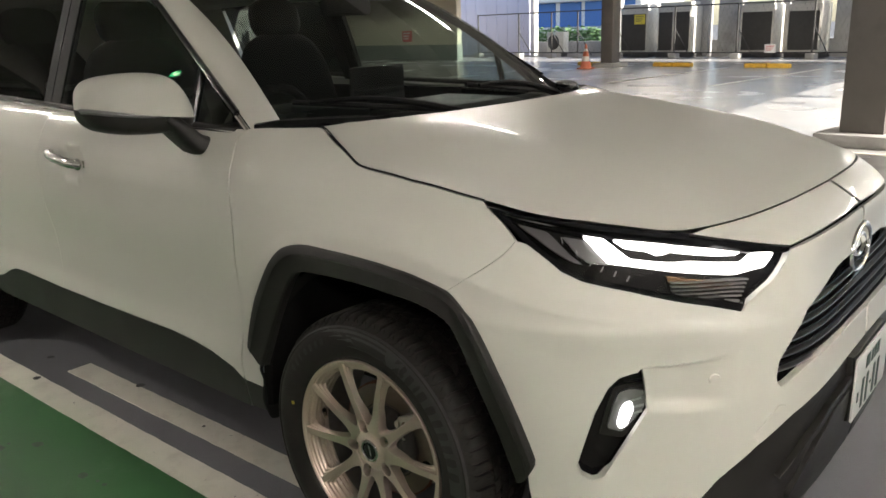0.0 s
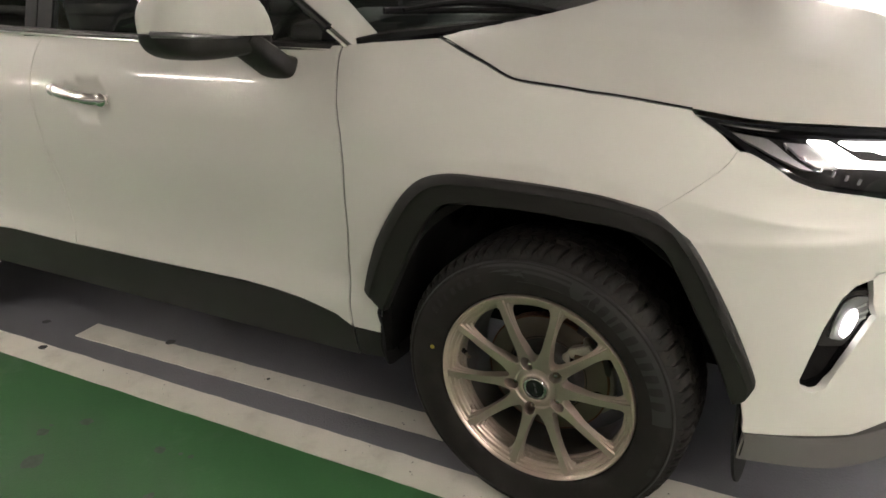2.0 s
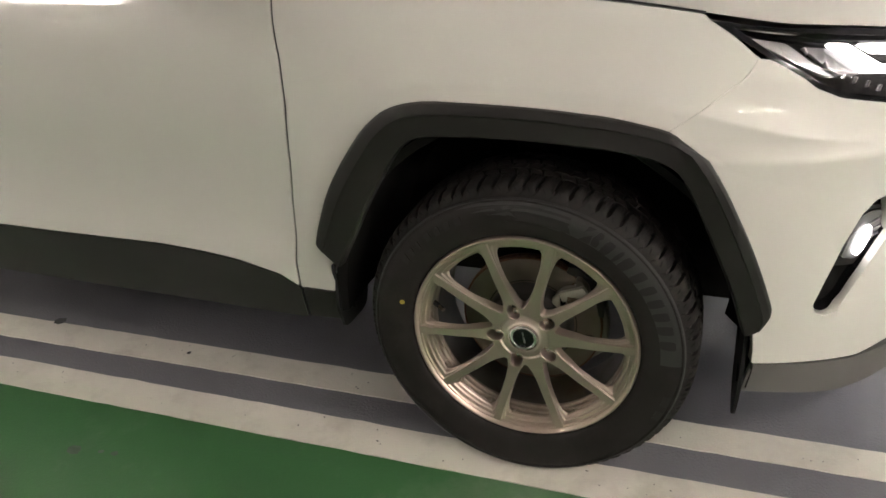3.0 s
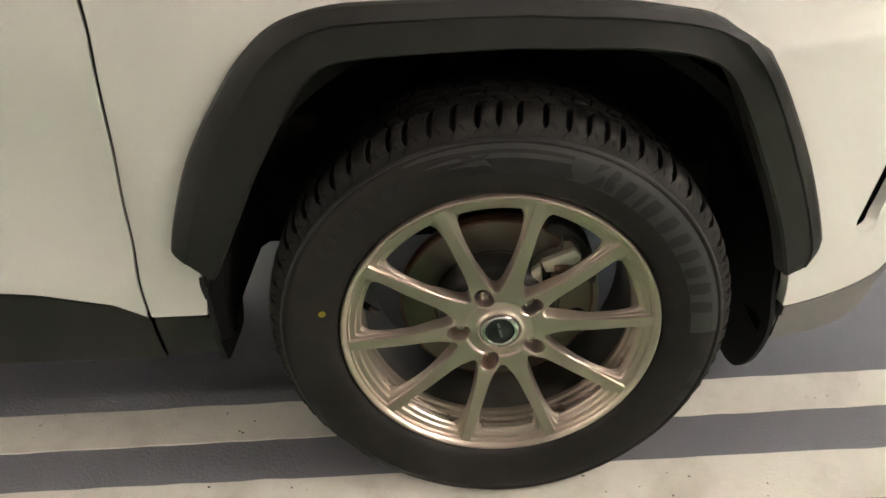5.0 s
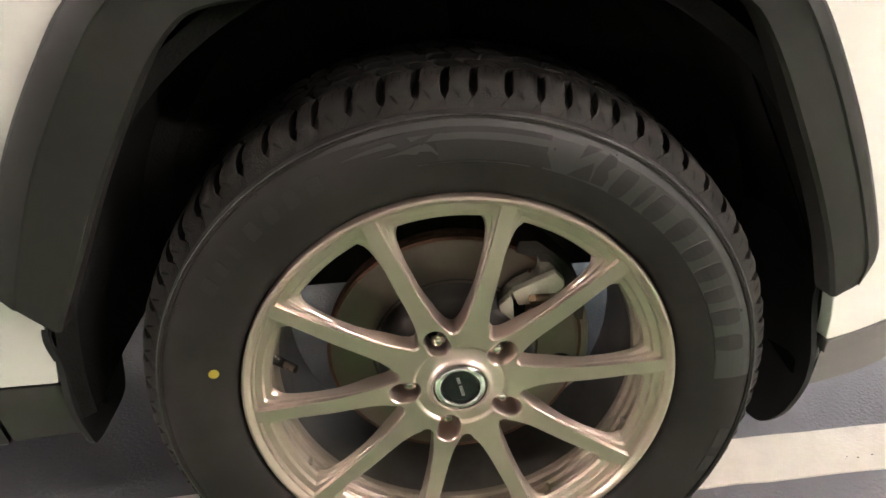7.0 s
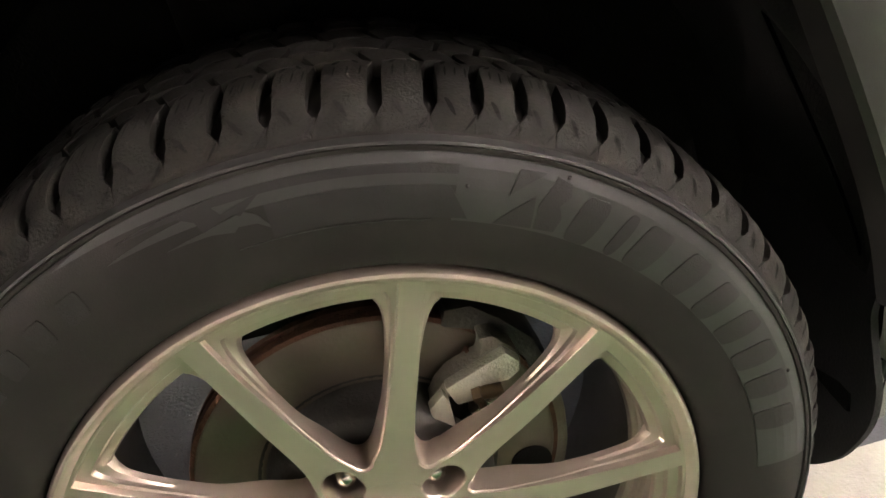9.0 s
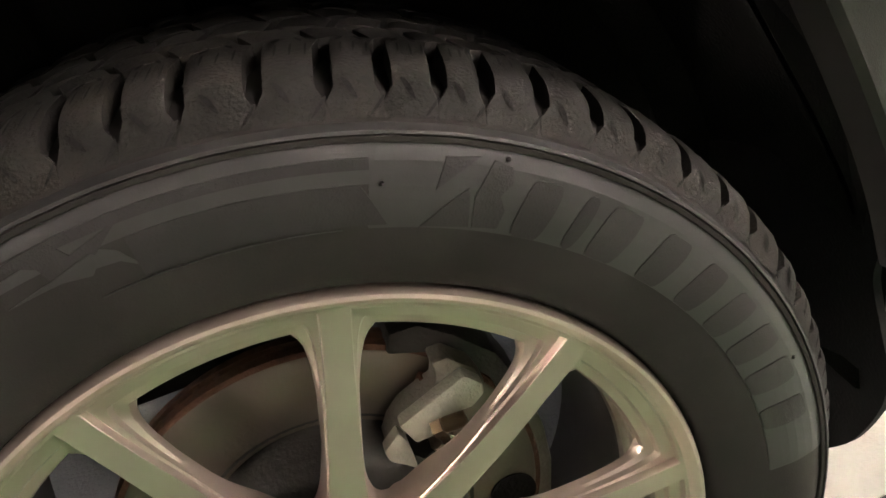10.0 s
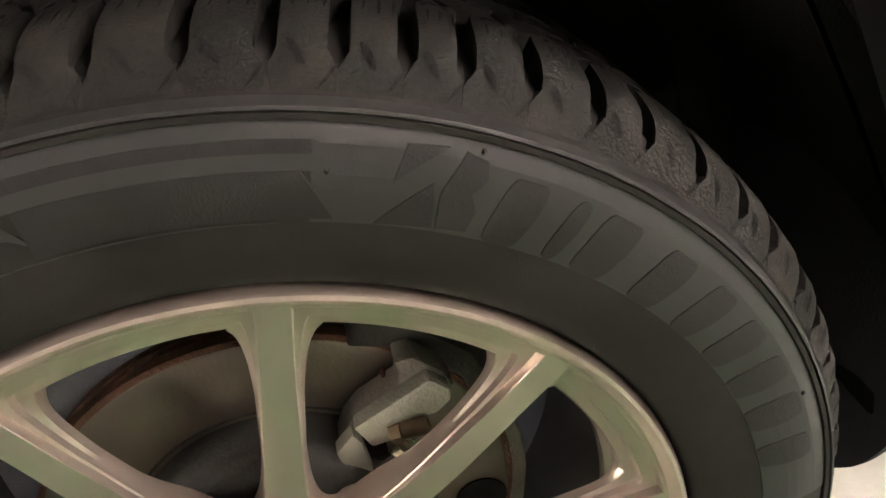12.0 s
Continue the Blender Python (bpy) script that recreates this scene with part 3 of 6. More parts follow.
def band(outer, inner, name, mirror, dx=0.0, surf=None):
    """Arch cladding: a proud moulded strip with a rounded outer edge and a flange turned into the arch."""
    f = surf or skin
    n = 90
    o, i = (smooth_loop(l, 8, False) for l in (outer, inner))
    def even(l):
        d = np.r_[0, np.cumsum(np.linalg.norm(np.diff(l, axis=0), axis=1))]
        t = np.linspace(0, d[-1], n)
        return np.c_[np.interp(t, d, l[:, 0]), np.interp(t, d, l[:, 1])]
    o, i = even(o), even(i)
    rows = []
    # across the strip: share of the way from outer to inner edge, and how proud of the skin
    for w, h in ((-.02, -.004), (-.02, .006), (.02, .011), (.10, .014), (.32, .015), (.36, .013), (.70, .010), (.94, .007), (1.0, .002), (1.015, -.010), (1.03, -.022)):
        q = o + (i - o) * w
        nrm = normal_of(f, q[:, 0] + dx, q[:, 1])
        rows.append(skin0(q[:, 0] + dx, q[:, 1]) + nrm * (h + .012))
    v = np.vstack(rows)
    fc = [(a * n + k, a * n + k + 1, (a + 1) * n + k + 1, (a + 1) * n + k) for a in range(len(rows) - 1) for k in range(n - 1)]
    fc += [tuple(a * n for a in range(len(rows)))[::-1], tuple(a * n + n - 1 for a in range(len(rows)))]
    if mirror:
        v = v * (1, -1, 1) + (0, 2 * YC, 0)
        fc = [g[::-1] for g in fc]
    bm = bmesh.new()
    vs = [bm.verts.new(p) for p in v]
    for g in fc:
        bm.faces.new([vs[k] for k in g])
    part(name, bm, CLAD, car, "grained black wheel arch trim", sharp=28)


for side in (False, True):
    band(ARCH_OUT, ARCH_IN, "arch_trim", side)
    band(ARCH_X, ARCH_XIN, "arch_trim", side, -BASE)
    # rocker trim under the doors
    rock = [(-.541, .384)] + sill[1:] + [*rear_sill, (-2.40, .33), (-2.34, .305), (-1.7, .300), (-.541, .292)]
    panel("rocker_trim", rock, CLAD, car, mirror=side, off=-.002, thick=.05, label="grained black sill trim", gap=.001)
    panel("sill_end", [(-.538, .384), (-.450, .384), (-.444, .303), (-.538, .296)], CLAD, car, mirror=side, off=-.002, thick=.05, label="grained black end piece of the sill trim", gap=.002)
    # dark shell inside the gaps
    inner = [(-.62, .30), (-.43, .30), (-.43, .45), (-.40, .60), (-.27, .80), (-.19, .83), (.01, .84), (.15, .81), (.20, .76), (.24, .67), (.36, .40), (.39, .335), (.6, .30), (1.29, .26), (1.29, .955), (.75, .94), (.28, 1.0), (.0, 1.04), (-.14, 1.07), (-.34, 1.09), (-.55, 1.09),
             (-2.66, 1.12), (-3.55, 1.15), (-3.55, .42), (-3.37, .42), (-3.23, .70), (-3.07, .83), (-2.62, .83), (-2.44, .45), (-2.37, .30)]
    panel("inner_shell", inner, LINER, car, mirror=side, off=-.045, thick=.004, step=.05, label="dark inner body panel behind the gaps")

# hood
edge_s = np.array(fender_line[::-1])
er = skin(edge_s[:, 0], edge_s[:, 1])
hood_right = smooth_loop(np.vstack([er, skin(np.array([.428, .559, .68, .749]), np.array([.989, .976, .961, .955]))]), 5, False)
hood_front = smooth_loop(skin(np.array([.749, .82, .93, 1.1, 1.2, 1.298]), np.array([.955, .957, .961, .967, .969, .969])), 5, False)
ty = np.linspace(0, 1, 14)[1:-1]
hood_back = np.array([(-.125 - .205 * (1 - t) ** 2.2, .225 + t * (YC - .225), 1.128 + .012 * math.sin(t * 1.57)) for t in np.linspace(0, 1, 14)])[1:]
right_half = np.vstack([hood_right, hood_front[1:]])
other = (right_half * (1, -1, 1) + (0, 2 * YC, 0))[::-1]
back_other = (hood_back * (1, -1, 1) + (0, 2 * YC, 0))
hood_loop = np.vstack([right_half, other[1:], back_other[:-1], hood_back[::-1]])


def hood_z(x, y):
    t = np.abs(y - YC)
    mid = pchip(x, [-.36, -.12, .16, .449, .624, .72, .785, .83], [1.150, 1.138, 1.100, 1.056, 1.014, .988, .963, .945])
    k = pchip(x, [-.36, -.14, .28, .5, .68], [.025, .047, .068, .070, .060])
    return mid - k * ease(.42, .80, t)


lp = hood_loop[:, :2]
lp_z = hood_loop[:, 2] - hood_z(lp[:, 0], lp[:, 1])


def hood_surf(x, y):
    x, y = np.broadcast_arrays(np.asarray(x, float), np.asarray(y, float))
    q = np.c_[x.ravel(), y.ravel()]
    d2 = ((q[:, None, :] - lp[None]) ** 2).sum(-1)
    w = 1 / (d2 + 4e-4) ** 2
    dz = (w * lp_z).sum(1) / w.sum(1) * np.exp(-d2.min(1) / .22 ** 2)
    return np.stack([x, y, hood_z(x, y) + dz.reshape(x.shape)], -1)


def flat_panel(name, loop, f, material, parent, step, thick=.02, lip=.003, gap=.0012, label="", down=(0, 0, -1)):
    o = resample(inset(loop, gap), .02)
    q, faces, rings = fill(o, [], step)
    p = f(q[:, 0], q[:, 1])
    n = normal_of(f, q[:, 0], q[:, 1], 4e-3)
    n *= np.sign(n @ -np.array(down))[:, None]
    r = rings[0]
    k = len(r)
    out = p[r] - p.mean(0)
    out -= n[r] * (out * n[r]).sum(1)[:, None]
    out /= np.linalg.norm(out, axis=1, keepdims=True)
    v = np.vstack([p, p[r] - n[r] * lip + out * lip * .6, p[r] - n[r] * thick + out * lip * .6])
    b = len(p)
    fc = list(faces)
    for i in range(k):
        j = (i + 1) % k
        fc += [(r[i], r[j], b + j, b + i), (b + i, b + j, b + k + j, b + k + i)]
    nn = np.vstack([n, out, np.zeros((k, 3))])
    return solid(name, v, fc, material, parent, label, normals=nn)


flat_panel("hood", lp, hood_surf, PAINT, car, .025)

# ---- greenhouse ----
def half(t):
    return .775 - .205 * t


def screen(u, v):
    """Windscreen: u across from -1 to 1, v up."""
    w = .70 + (.56 - .70) * v
    y = u * w
    xb, xt = -.285 - .19 * u * u, -1.13 - .12 * u * u
    zb, zt = 1.112 - .004 * u * u, 1.605 - .035 * u * u
    x = xb + (xt - xb) * v + .035 * np.sin(math.pi * v)
    z = zb + (zt - zb) * v + .028 * np.sin(math.pi * v)
    return np.stack([x, YC + y, z], -1)


def grid_sheet(name, f, nu, nv, material, u=(-1, 1), v=(0, 1), parent=car, label="", thick=.0):
    us, vs = np.meshgrid(np.linspace(*u, nu), np.linspace(*v, nv))
    p = f(us, vs).reshape(-1, 3)
    fc = [(a * nu + b, a * nu + b + 1, (a + 1) * nu + b + 1, (a + 1) * nu + b) for a in range(nv - 1) for b in range(nu - 1)]
    if thick:
        e = 1e-3
        n = np.cross(f(us + e, vs) - f(us - e, vs), f(us, vs + e) - f(us, vs - e)).reshape(-1, 3)
        n /= np.linalg.norm(n, axis=1, keepdims=True)
        k = len(p)
        p = np.vstack([p, p - n * thick])
        rim = [b for b in range(nu)] + [a * nu + nu - 1 for a in range(1, nv)] + [(nv - 1) * nu + b for b in range(nu - 2, -1, -1)] + [a * nu for a in range(nv - 2, 0, -1)]
        fc = fc + [tuple(i + k for i in g[::-1]) for g in fc] + [(rim[i], rim[i - 1], rim[i - 1] + k, rim[i] + k) for i in range(len(rim))]
    return solid(name, p, fc, material, parent, label)


ws = grid_sheet("windscreen", screen, 25, 17, GLASS, label="clear windscreen glass")
ws.visible_shadow = False


def glass_y(z):
    return .118 + (z - 1.13) * .36 + .05 * (z - 1.13) ** 2


def flank(x, z):
    x, z = np.broadcast_arrays(np.asarray(x, float), np.asarray(z, float))
    return np.stack([x, glass_y(z), z], -1)


A_OUT = [(-.50, .112, 1.118), (-.56, .128, 1.150), (-.84, .188, 1.318), (-1.13, .252, 1.490), (-1.36, .300, 1.590), (-1.55, .32, 1.625)]
for side in (1, -1):
    my = lambda p: p if side == 1 else (p[0], 2 * YC - p[1], p[2])
    # A-pillar: skin between the door glass and the windscreen
    o = smooth_loop(A_OUT, 5, False)
    w = np.linspace(-.02, 1.0, len(o))
    inn = screen(np.full(len(o), -1.0), w)
    bm = bmesh.new()
    rings = []
    for a, b in zip(o, inn):
        k = 1.0 if side == 1 else -1.0
        m1 = a + (b - a) * .5 + k * np.array((.007, -.007, .012))
        row = [a + np.array((-.012, .02, -.012)), a, a * .75 + b * .25 + k * np.array((.006, -.007, .008)), m1, a * .22 + b * .78 + k * np.array((.007, -.003, .010)), b + k * np.array((.004, 0, .004)), b + np.array((-.03, .03, -.02))]
        rings.append([bm.verts.new(my(tuple(v))) for v in row])
    for r0, r1 in zip(rings, rings[1:]):
        for k in range(7):
            bm.faces.new((r0[k], r0[(k + 1) % 7], r1[(k + 1) % 7], r1[k]))
    part("a_pillar", bm, PAINT if side == 1 else FLAP, car, sharp=50)
    bm = bmesh.new()
    tube(bm, [my(tuple(v + np.array((-.012, -.004, -.004)))) for v in o], .007, 8)
    part("pillar_strip", bm, CHROME if side == 1 else FLAP, car, "strip along the window edge")
    # black triangle at the foot of the pillar
    bm = bmesh.new()
    tube(bm, [my(p) for p in ((-.50, .125, 1.122), (-.44, .175, 1.126), (-.36, .235, 1.128), (-.25, .40, 1.128))], [.012, .018, .018, .012], 8)
    part("cowl_corner", bm, GLOSS, car)
    # door glass and frames
    top = lambda x: float(np.interp(-x, [.56, .84, 1.13, 1.36, 1.7, 2.7], [1.14, 1.305, 1.478, 1.575, 1.60, 1.58]))
    xs_f = np.linspace(-.80, -1.68, 14)
    front_glass = [(x, belt(x) + .01) for x in xs_f] + [(x, top(x)) for x in xs_f[::-1]]
    tri_glass = [(-.60, belt(-.60) + .012), (-.785, belt(-.785) + .012), (-.785, top(-.785) - .012), (-.60, top(-.60) - .012)]
    xs_r = np.linspace(-1.79, -2.62, 10)
    rear_glass = [(x, belt(x) + .01) for x in xs_r] + [(x, top(x)) for x in xs_r[::-1]]
    for nm, gl, mt in (("door_window", front_glass, DARKGLASS), ("quarter_light", tri_glass, DARKGLASS), ("door_window", rear_glass, PRIVACY)):
        p = flank(np.array(gl)[:, 0], np.array(gl)[:, 1])
        q, fs, rg = fill(np.array(gl), [], .06)
        p = flank(q[:, 0], q[:, 1]) * (1, side, 1) + (0, 0 if side == 1 else 2 * YC, 0)
        g = solid(nm, p, fs, mt, car, "tinted side window glass")
        g.visible_shadow = False
    frame_runs = [([(x, belt(x) + .004) for x in np.linspace(-.56, -2.7, 30)], .011, CLAD, "window_seal"), ([(x, top(x) + .006) for x in np.linspace(-.58, -2.7, 30)], .011, GLOSS, "window_frame"),
                  ([(-.795, belt(-.79)), (-.795, top(-.79))], .013, GLOSS, "window_divider")]
    for pts, r, mt, nm in frame_runs:
        bm = bmesh.new()
        tube(bm, [my((x, glass_y(z) - .002, z)) for x, z in pts], r, 8)
        part(nm, bm, mt, car)
    bm = bmesh.new()
    tube(bm, [my((x, glass_y(belt(x)) - .012, belt(x) - .004)) for x in np.linspace(-.535, -2.7, 30)], .0055, 8)
    part("belt_strip", bm, CHROME, car, "bright strip under the side windows")
    # B-pillar
    bm = bmesh.new()
    for x0, x1 in ((-1.665, -1.735), (-1.742, -1.80)):
        rows = [[bm.verts.new(my((x, glass_y(z) + dy, z))) for x, dy in ((x0, .02), (x0, -.004), (x1, -.004), (x1, .02))] for z in np.linspace(belt(-1.7) - .01, 1.60, 6)]
        for r0, r1 in zip(rows, rows[1:]):
            for k in range(4):
                bm.faces.new((r0[k], r0[(k + 1) % 4], r1[(k + 1) % 4], r1[k]))
    part("b_pillar", bm, FLAP, car, "black panels between the door windows", sharp=30)
    # rear quarter above the belt
    xs = np.linspace(-2.66, -3.60, 10)
    rows = []
    bm = bmesh.new()
    for z in np.linspace(1.13, 1.58, 6):
        rows.append([bm.verts.new(my((x - .3 * max(0, z - 1.3) * 0 + max(0, (z - 1.2)) * .25 * (x < -3.3), float(side_y(x, 1.13)) + (z - 1.13) * .36, z))) for x in xs])
    for r0, r1 in zip(rows, rows[1:]):
        for k in range(len(xs) - 1):
            bm.faces.new((r0[k], r0[k + 1], r1[k + 1], r1[k]))
    part("rear_pillar", bm, PAINT, car)


def roof(u, v):
    w = .585 + .03 * np.sin(math.pi * np.clip(v, 0, 1))
    x = -1.12 - 2.35 * v - .12 * u * u * (1 - v)
    z = 1.607 + .05 * np.sin(math.pi * np.clip(v * .9 + .05, 0, 1)) - .05 * u ** 4 - .03 * u * u - .03 * v
    return np.stack([x, YC + u * w, z], -1)


grid_sheet("roof", roof, 25, 24, PAINT, thick=.05)


def tail(u, v):
    w = .78 - .21 * ease(.55, 1, v)
    x = -3.66 + .02 * np.sin(v * 3) + .22 * ease(.5, 1.0, v) + .22 * u ** 4 * (1 - v * .6)
    return np.stack([x, YC + u * w, .36 + 1.21 * v], -1)


grid_sheet("tailgate", tail, 21, 21, PAINT, thick=.03)
boxed("underbody", -3.5, -.62, .25, 2 * YC - .25, .20, .26, LINER, car, bevel=.01)
boxed("engine_block", -.90, .62, .67, 2 * YC - .72, .10, .80, LINER, car, "dark engine and gearbox behind the wheel", bevel=.03)

# ---- lamps, grille, plate, mirrors, handles ----
def lamp_surface(off):
    return lambda s, z: skin0(s, z) + normal_of(skin0, np.asarray(s, float), np.asarray(z, float)) * off


lamp_outline = [(.281, 1.011)] + [(.317, .980)] + lamp_low + [(.932, .838)] + lamp_top[:-1]


def plate_of(name, outline, material, parent, off, thick=.006, mirror=False, label="", step=.02, rnd=.004):
    return panel(name, outline, material, parent, off=off, thick=thick, gap=0, step=step, surf=skin0, mirror=mirror, label=label, rnd=rnd, lip=.001)


for side in (False, True):
    hl = plate_of("headlamp", lamp_outline, GLOSS, car, -.052, .004, side, "headlamp with lit white daylight strip and black housing")
    # side wall of the housing
    rim = resample(lamp_outline, .012)
    fr, bk = lamp_surface(-.002)(rim[:, 0], rim[:, 1]), lamp_surface(-.054)(rim[:, 0], rim[:, 1])
    v = np.vstack([fr, bk])
    n = len(rim)
    fc = [(i, (i + 1) % n, n + (i + 1) % n, n + i) for i in range(n)]
    if side:
        v = v * (1, -1, 1) + (0, 2 * YC, 0)
    solid("lamp_housing", v, fc, GLOSS, hl)
    plate_of("lamp_frame", [(.281, 1.011), (.317, .980), (.361, .936), (.432, .887), (.485, .867), (.603, .845), (.74, .815), (.873, .784), (.886, .796), (.75, .822), (.61, .852), (.50, .874), (.440, .894), (.372, .944), (.330, .990), (.43, .979), (.56, .965), (.745, .944), (.86, .920), (.982, .893), (.989, .901), (.86, .928), (.749, .952), (.559, .973), (.428, .987)], GLOSS, hl, -.006, .03, side)
    plate_of("corner_reflector", [(.352, .978), (.420, .968), (.455, .925), (.478, .905), (.455, .912), (.400, .945)], LAMPGREY, hl, -.024, .01, side, "grey corner insert")
    plate_of("daylight_strip", [(.508, .963), (.553, .959), (.592, .921), (.66, .911), (.78, .892), (.874, .879), (.908, .905), (.960, .897), (.930, .867), (.862, .855), (.72, .877), (.578, .900), (.537, .912)], DRL, hl, -.022, .008, side, "lit white light strip", step=.012)
    plate_of("light_bar", [(.578, .957), (.596, .943), (.645, .938), (.662, .930), (.684, .931), (.70, .935), (.78, .924), (.860, .913), (.876, .921), (.80, .932), (.70, .945)], DRL, hl, -.022, .008, side, "lit white light bar", step=.012)
    plate_of("clear_insert", [(.455, .962), (.510, .957), (.540, .908), (.49, .915), (.475, .93)], LAMPGREY, hl, -.03, .008, side)
    plate_of("amber_bowl", [(.69, .866), (.80, .847), (.865, .836), (.868, .822), (.80, .832), (.70, .850)], REFLECT, hl, -.035, .01, side, "amber indicator bowl")
    for k in range(7):
        zt = .852 - .0085 * k
        s0 = .70 + .004 * k
        plate_of("lamp_rib", [(s0, zt + .004), (.90 - .002 * k, zt - .010), (.90 - .002 * k, zt - .013), (s0, zt + .001)], SILVER, hl, -.026 - .001 * k, .012, side, rnd=.001)
    # slanted silver slashes stand in for small glints in the lamp
    for k, (s0, z0) in enumerate(((.445, .953), (.468, .930), (.492, .905), (.52, .893), (.552, .882), (.585, .871))):
        plate_of("lamp_glint", [(s0 + .004, z0 + .005), (s0 + .007, z0 + .005), (s0 + .004, z0 - .005), (s0 + .001, z0 - .005)], SILVER, hl, -.020, .008, side, rnd=.002)
    lens = plate_of("lamp_lens", lamp_outline, LENS, hl, -.001, .003, side, "clear lamp cover")
    lens.visible_shadow = False
    # fog lamp
    fog = plate_of("fog_lamp", [(.630, .712), (.550, .710), (.510, .678), (.485, .602), (.460, .521), (.442, .462), (.480, .438), (.53, .445), (.60, .522), (.640, .616)], GLOSS, car, -.052, .01, side, "fog lamp in a black recess, lit", rnd=.004)
    rim = resample(fog_hole, .01)
    fr, bk = skin(rim[:, 0], rim[:, 1]), lamp_surface(-.054)(rim[:, 0], rim[:, 1])
    fr = fr + (bk - fr) * .12
    v = np.vstack([fr, bk])
    n = len(rim)
    if side:
        v = v * (1, -1, 1) + (0, 2 * YC, 0)
    solid("fog_recess", v, [(i, (i + 1) % n, n + (i + 1) % n, n + i) for i in range(n)], GLOSS, fog)
    plate_of("fog_bezel", [(.612, .648), (.566, .650), (.536, .640), (.520, .600), (.500, .528), (.556, .524), (.612, .592)], CLAD, fog, -.040, .012, side, rnd=.006)
    plate_of("fog_reflector", [(.603, .638), (.571, .641), (.545, .630), (.532, .600), (.518, .548), (.552, .540), (.604, .600)], LAMPGREY, fog, -.034, .008, side, "grey mirrored fog lamp reflector", rnd=.008)
    plate_of("fog_light", [(.574, .612), (.558, .607), (.549, .590), (.541, .559), (.548, .550), (.562, .560), (.577, .594)], FOGLED, fog, -.028, .006, side, "lit white fog lamp", rnd=.005)
    for a0, b0 in ((.586, .622), (.592, .606), (.588, .592)):
        plate_of("reflector_facet", [(.574, b0 - .006), (a0 + .010, b0 + .002), (a0 + .010, b0 - .003), (.574, b0 - .009)], SILVER, fog, -.031, .004, side, rnd=.001)
    # parking sensor
    bm = bmesh.new()
    c = skin(np.array([.756]), np.array([.664]))[0]
    nn = normal_of(skin, np.array([.756]), np.array([.664]))[0]
    bmesh.ops.create_cone(bm, cap_ends=True, segments=24, radius1=.0125, radius2=.0112, depth=.010)
    rot = Vector(nn).to_track_quat("Z", "Y").to_matrix().to_4x4()
    bmesh.ops.transform(bm, matrix=Matrix.Translation(c + nn * .001) @ rot, verts=bm.verts)
    if side:
        bmesh.ops.transform(bm, matrix=Matrix.Translation((0, 2 * YC, 0)) @ Matrix.Diagonal((1, -1, 1, 1)), verts=bm.verts)
    part("parking_sensor", bm, PAINT, car, "round parking sensor in the bumper")

# grille
g_out = [(NOSE, .818), (1.18, .815), (1.10, .799), (1.0, .765), (.926, .69), (.904, .630), (.935, .614), (1.0, .638), (1.1, .644), (NOSE, .646)]
grille = panel("grille", g_out, GLOSS, car, both=True, off=-.055, thick=.006, gap=0, surf=skin0, label="dark grille with satin horizontal bars")
g_face = lamp_surface(-.020)
for k in range(10):
    z0 = .648 + .0150 * k
    z_in = lambda z: float(np.interp(z, [.63, .668, .72, .769, .802], [.918, .918, .965, 1.03, 1.15]))
    ss = np.linspace(z_in(z0) + .004, NOSE - .003, 22)
    pts = g_face(ss, np.full(22, z0))
    pts = np.vstack([pts, (pts * (1, -1, 1) + (0, 2 * YC, 0))[::-1]])
    bm = bmesh.new()
    rows = [[bm.verts.new(p + np.array(o)) for o in ((0, 0, .0030), (.009, 0, .0022), (.009, 0, -.0008), (-.015, 0, -.0035))] for p in pts]
    for r0, r1 in zip(rows, rows[1:]):
        for j in range(4):
            bm.faces.new((r0[j], r0[(j + 1) % 4], r1[(j + 1) % 4], r1[j]))
    part("grille_bar", bm, SILVER if k % 2 == 0 else GLOSS, grille, sharp=30)
bm = bmesh.new()
a = [(XC + nose_x(.80) + .004, YC + .085 * math.cos(t), .808 + .058 * math.sin(t)) for t in np.linspace(0, math.tau, 33)]
tube(bm, a, .010, 10, False)
tube(bm, [(p[0], YC + (p[1] - YC) * .55, .815 + (p[2] - .808) * .45) for p in a], .006, 8, False)
badge = part("badge", bm, CHROME, car, "plain chrome oval badge on the nose")
bm = bmesh.new()
bmesh.ops.create_circle(bm, cap_ends=True, segments=32, radius=1.0, matrix=Matrix.Translation((XC + nose_x(.80) - .002, YC, .808)) @ Matrix.Rotation(radians(90), 4, "Y") @ Matrix.Diagonal((.058, .085, 1, 1)))
part("badge_ground", bm, CAPM, badge)

# number plate, with bars for its characters
plate = boxed("number_plate", .928, .934, .74, 1.07, .408, .573, PLATE, car, "white number plate with green characters", .002)
for y0, y1, z0, z1 in ((.765, .778, .535, .562), (.808, .828, .505, .585), (.851, .871, .505, .585), (.893, .905, .540, .548), (.920, .940, .505, .585), (.963, .983, .505, .585), (.83, .87, .605, .64), (.885, .905, .605, .64), (.915, .935, .605, .64), (.945, .965, .605, .64)):
    boxed("plate_mark", .9342, .9355, y0, y1, z0 - .084, z1 - .084, PLATEINK, plate, bevel=.0004)
boxed("plate_holder", .895, .9235, .745, 1.065, .405, .576, CLAD, car, bevel=.004)


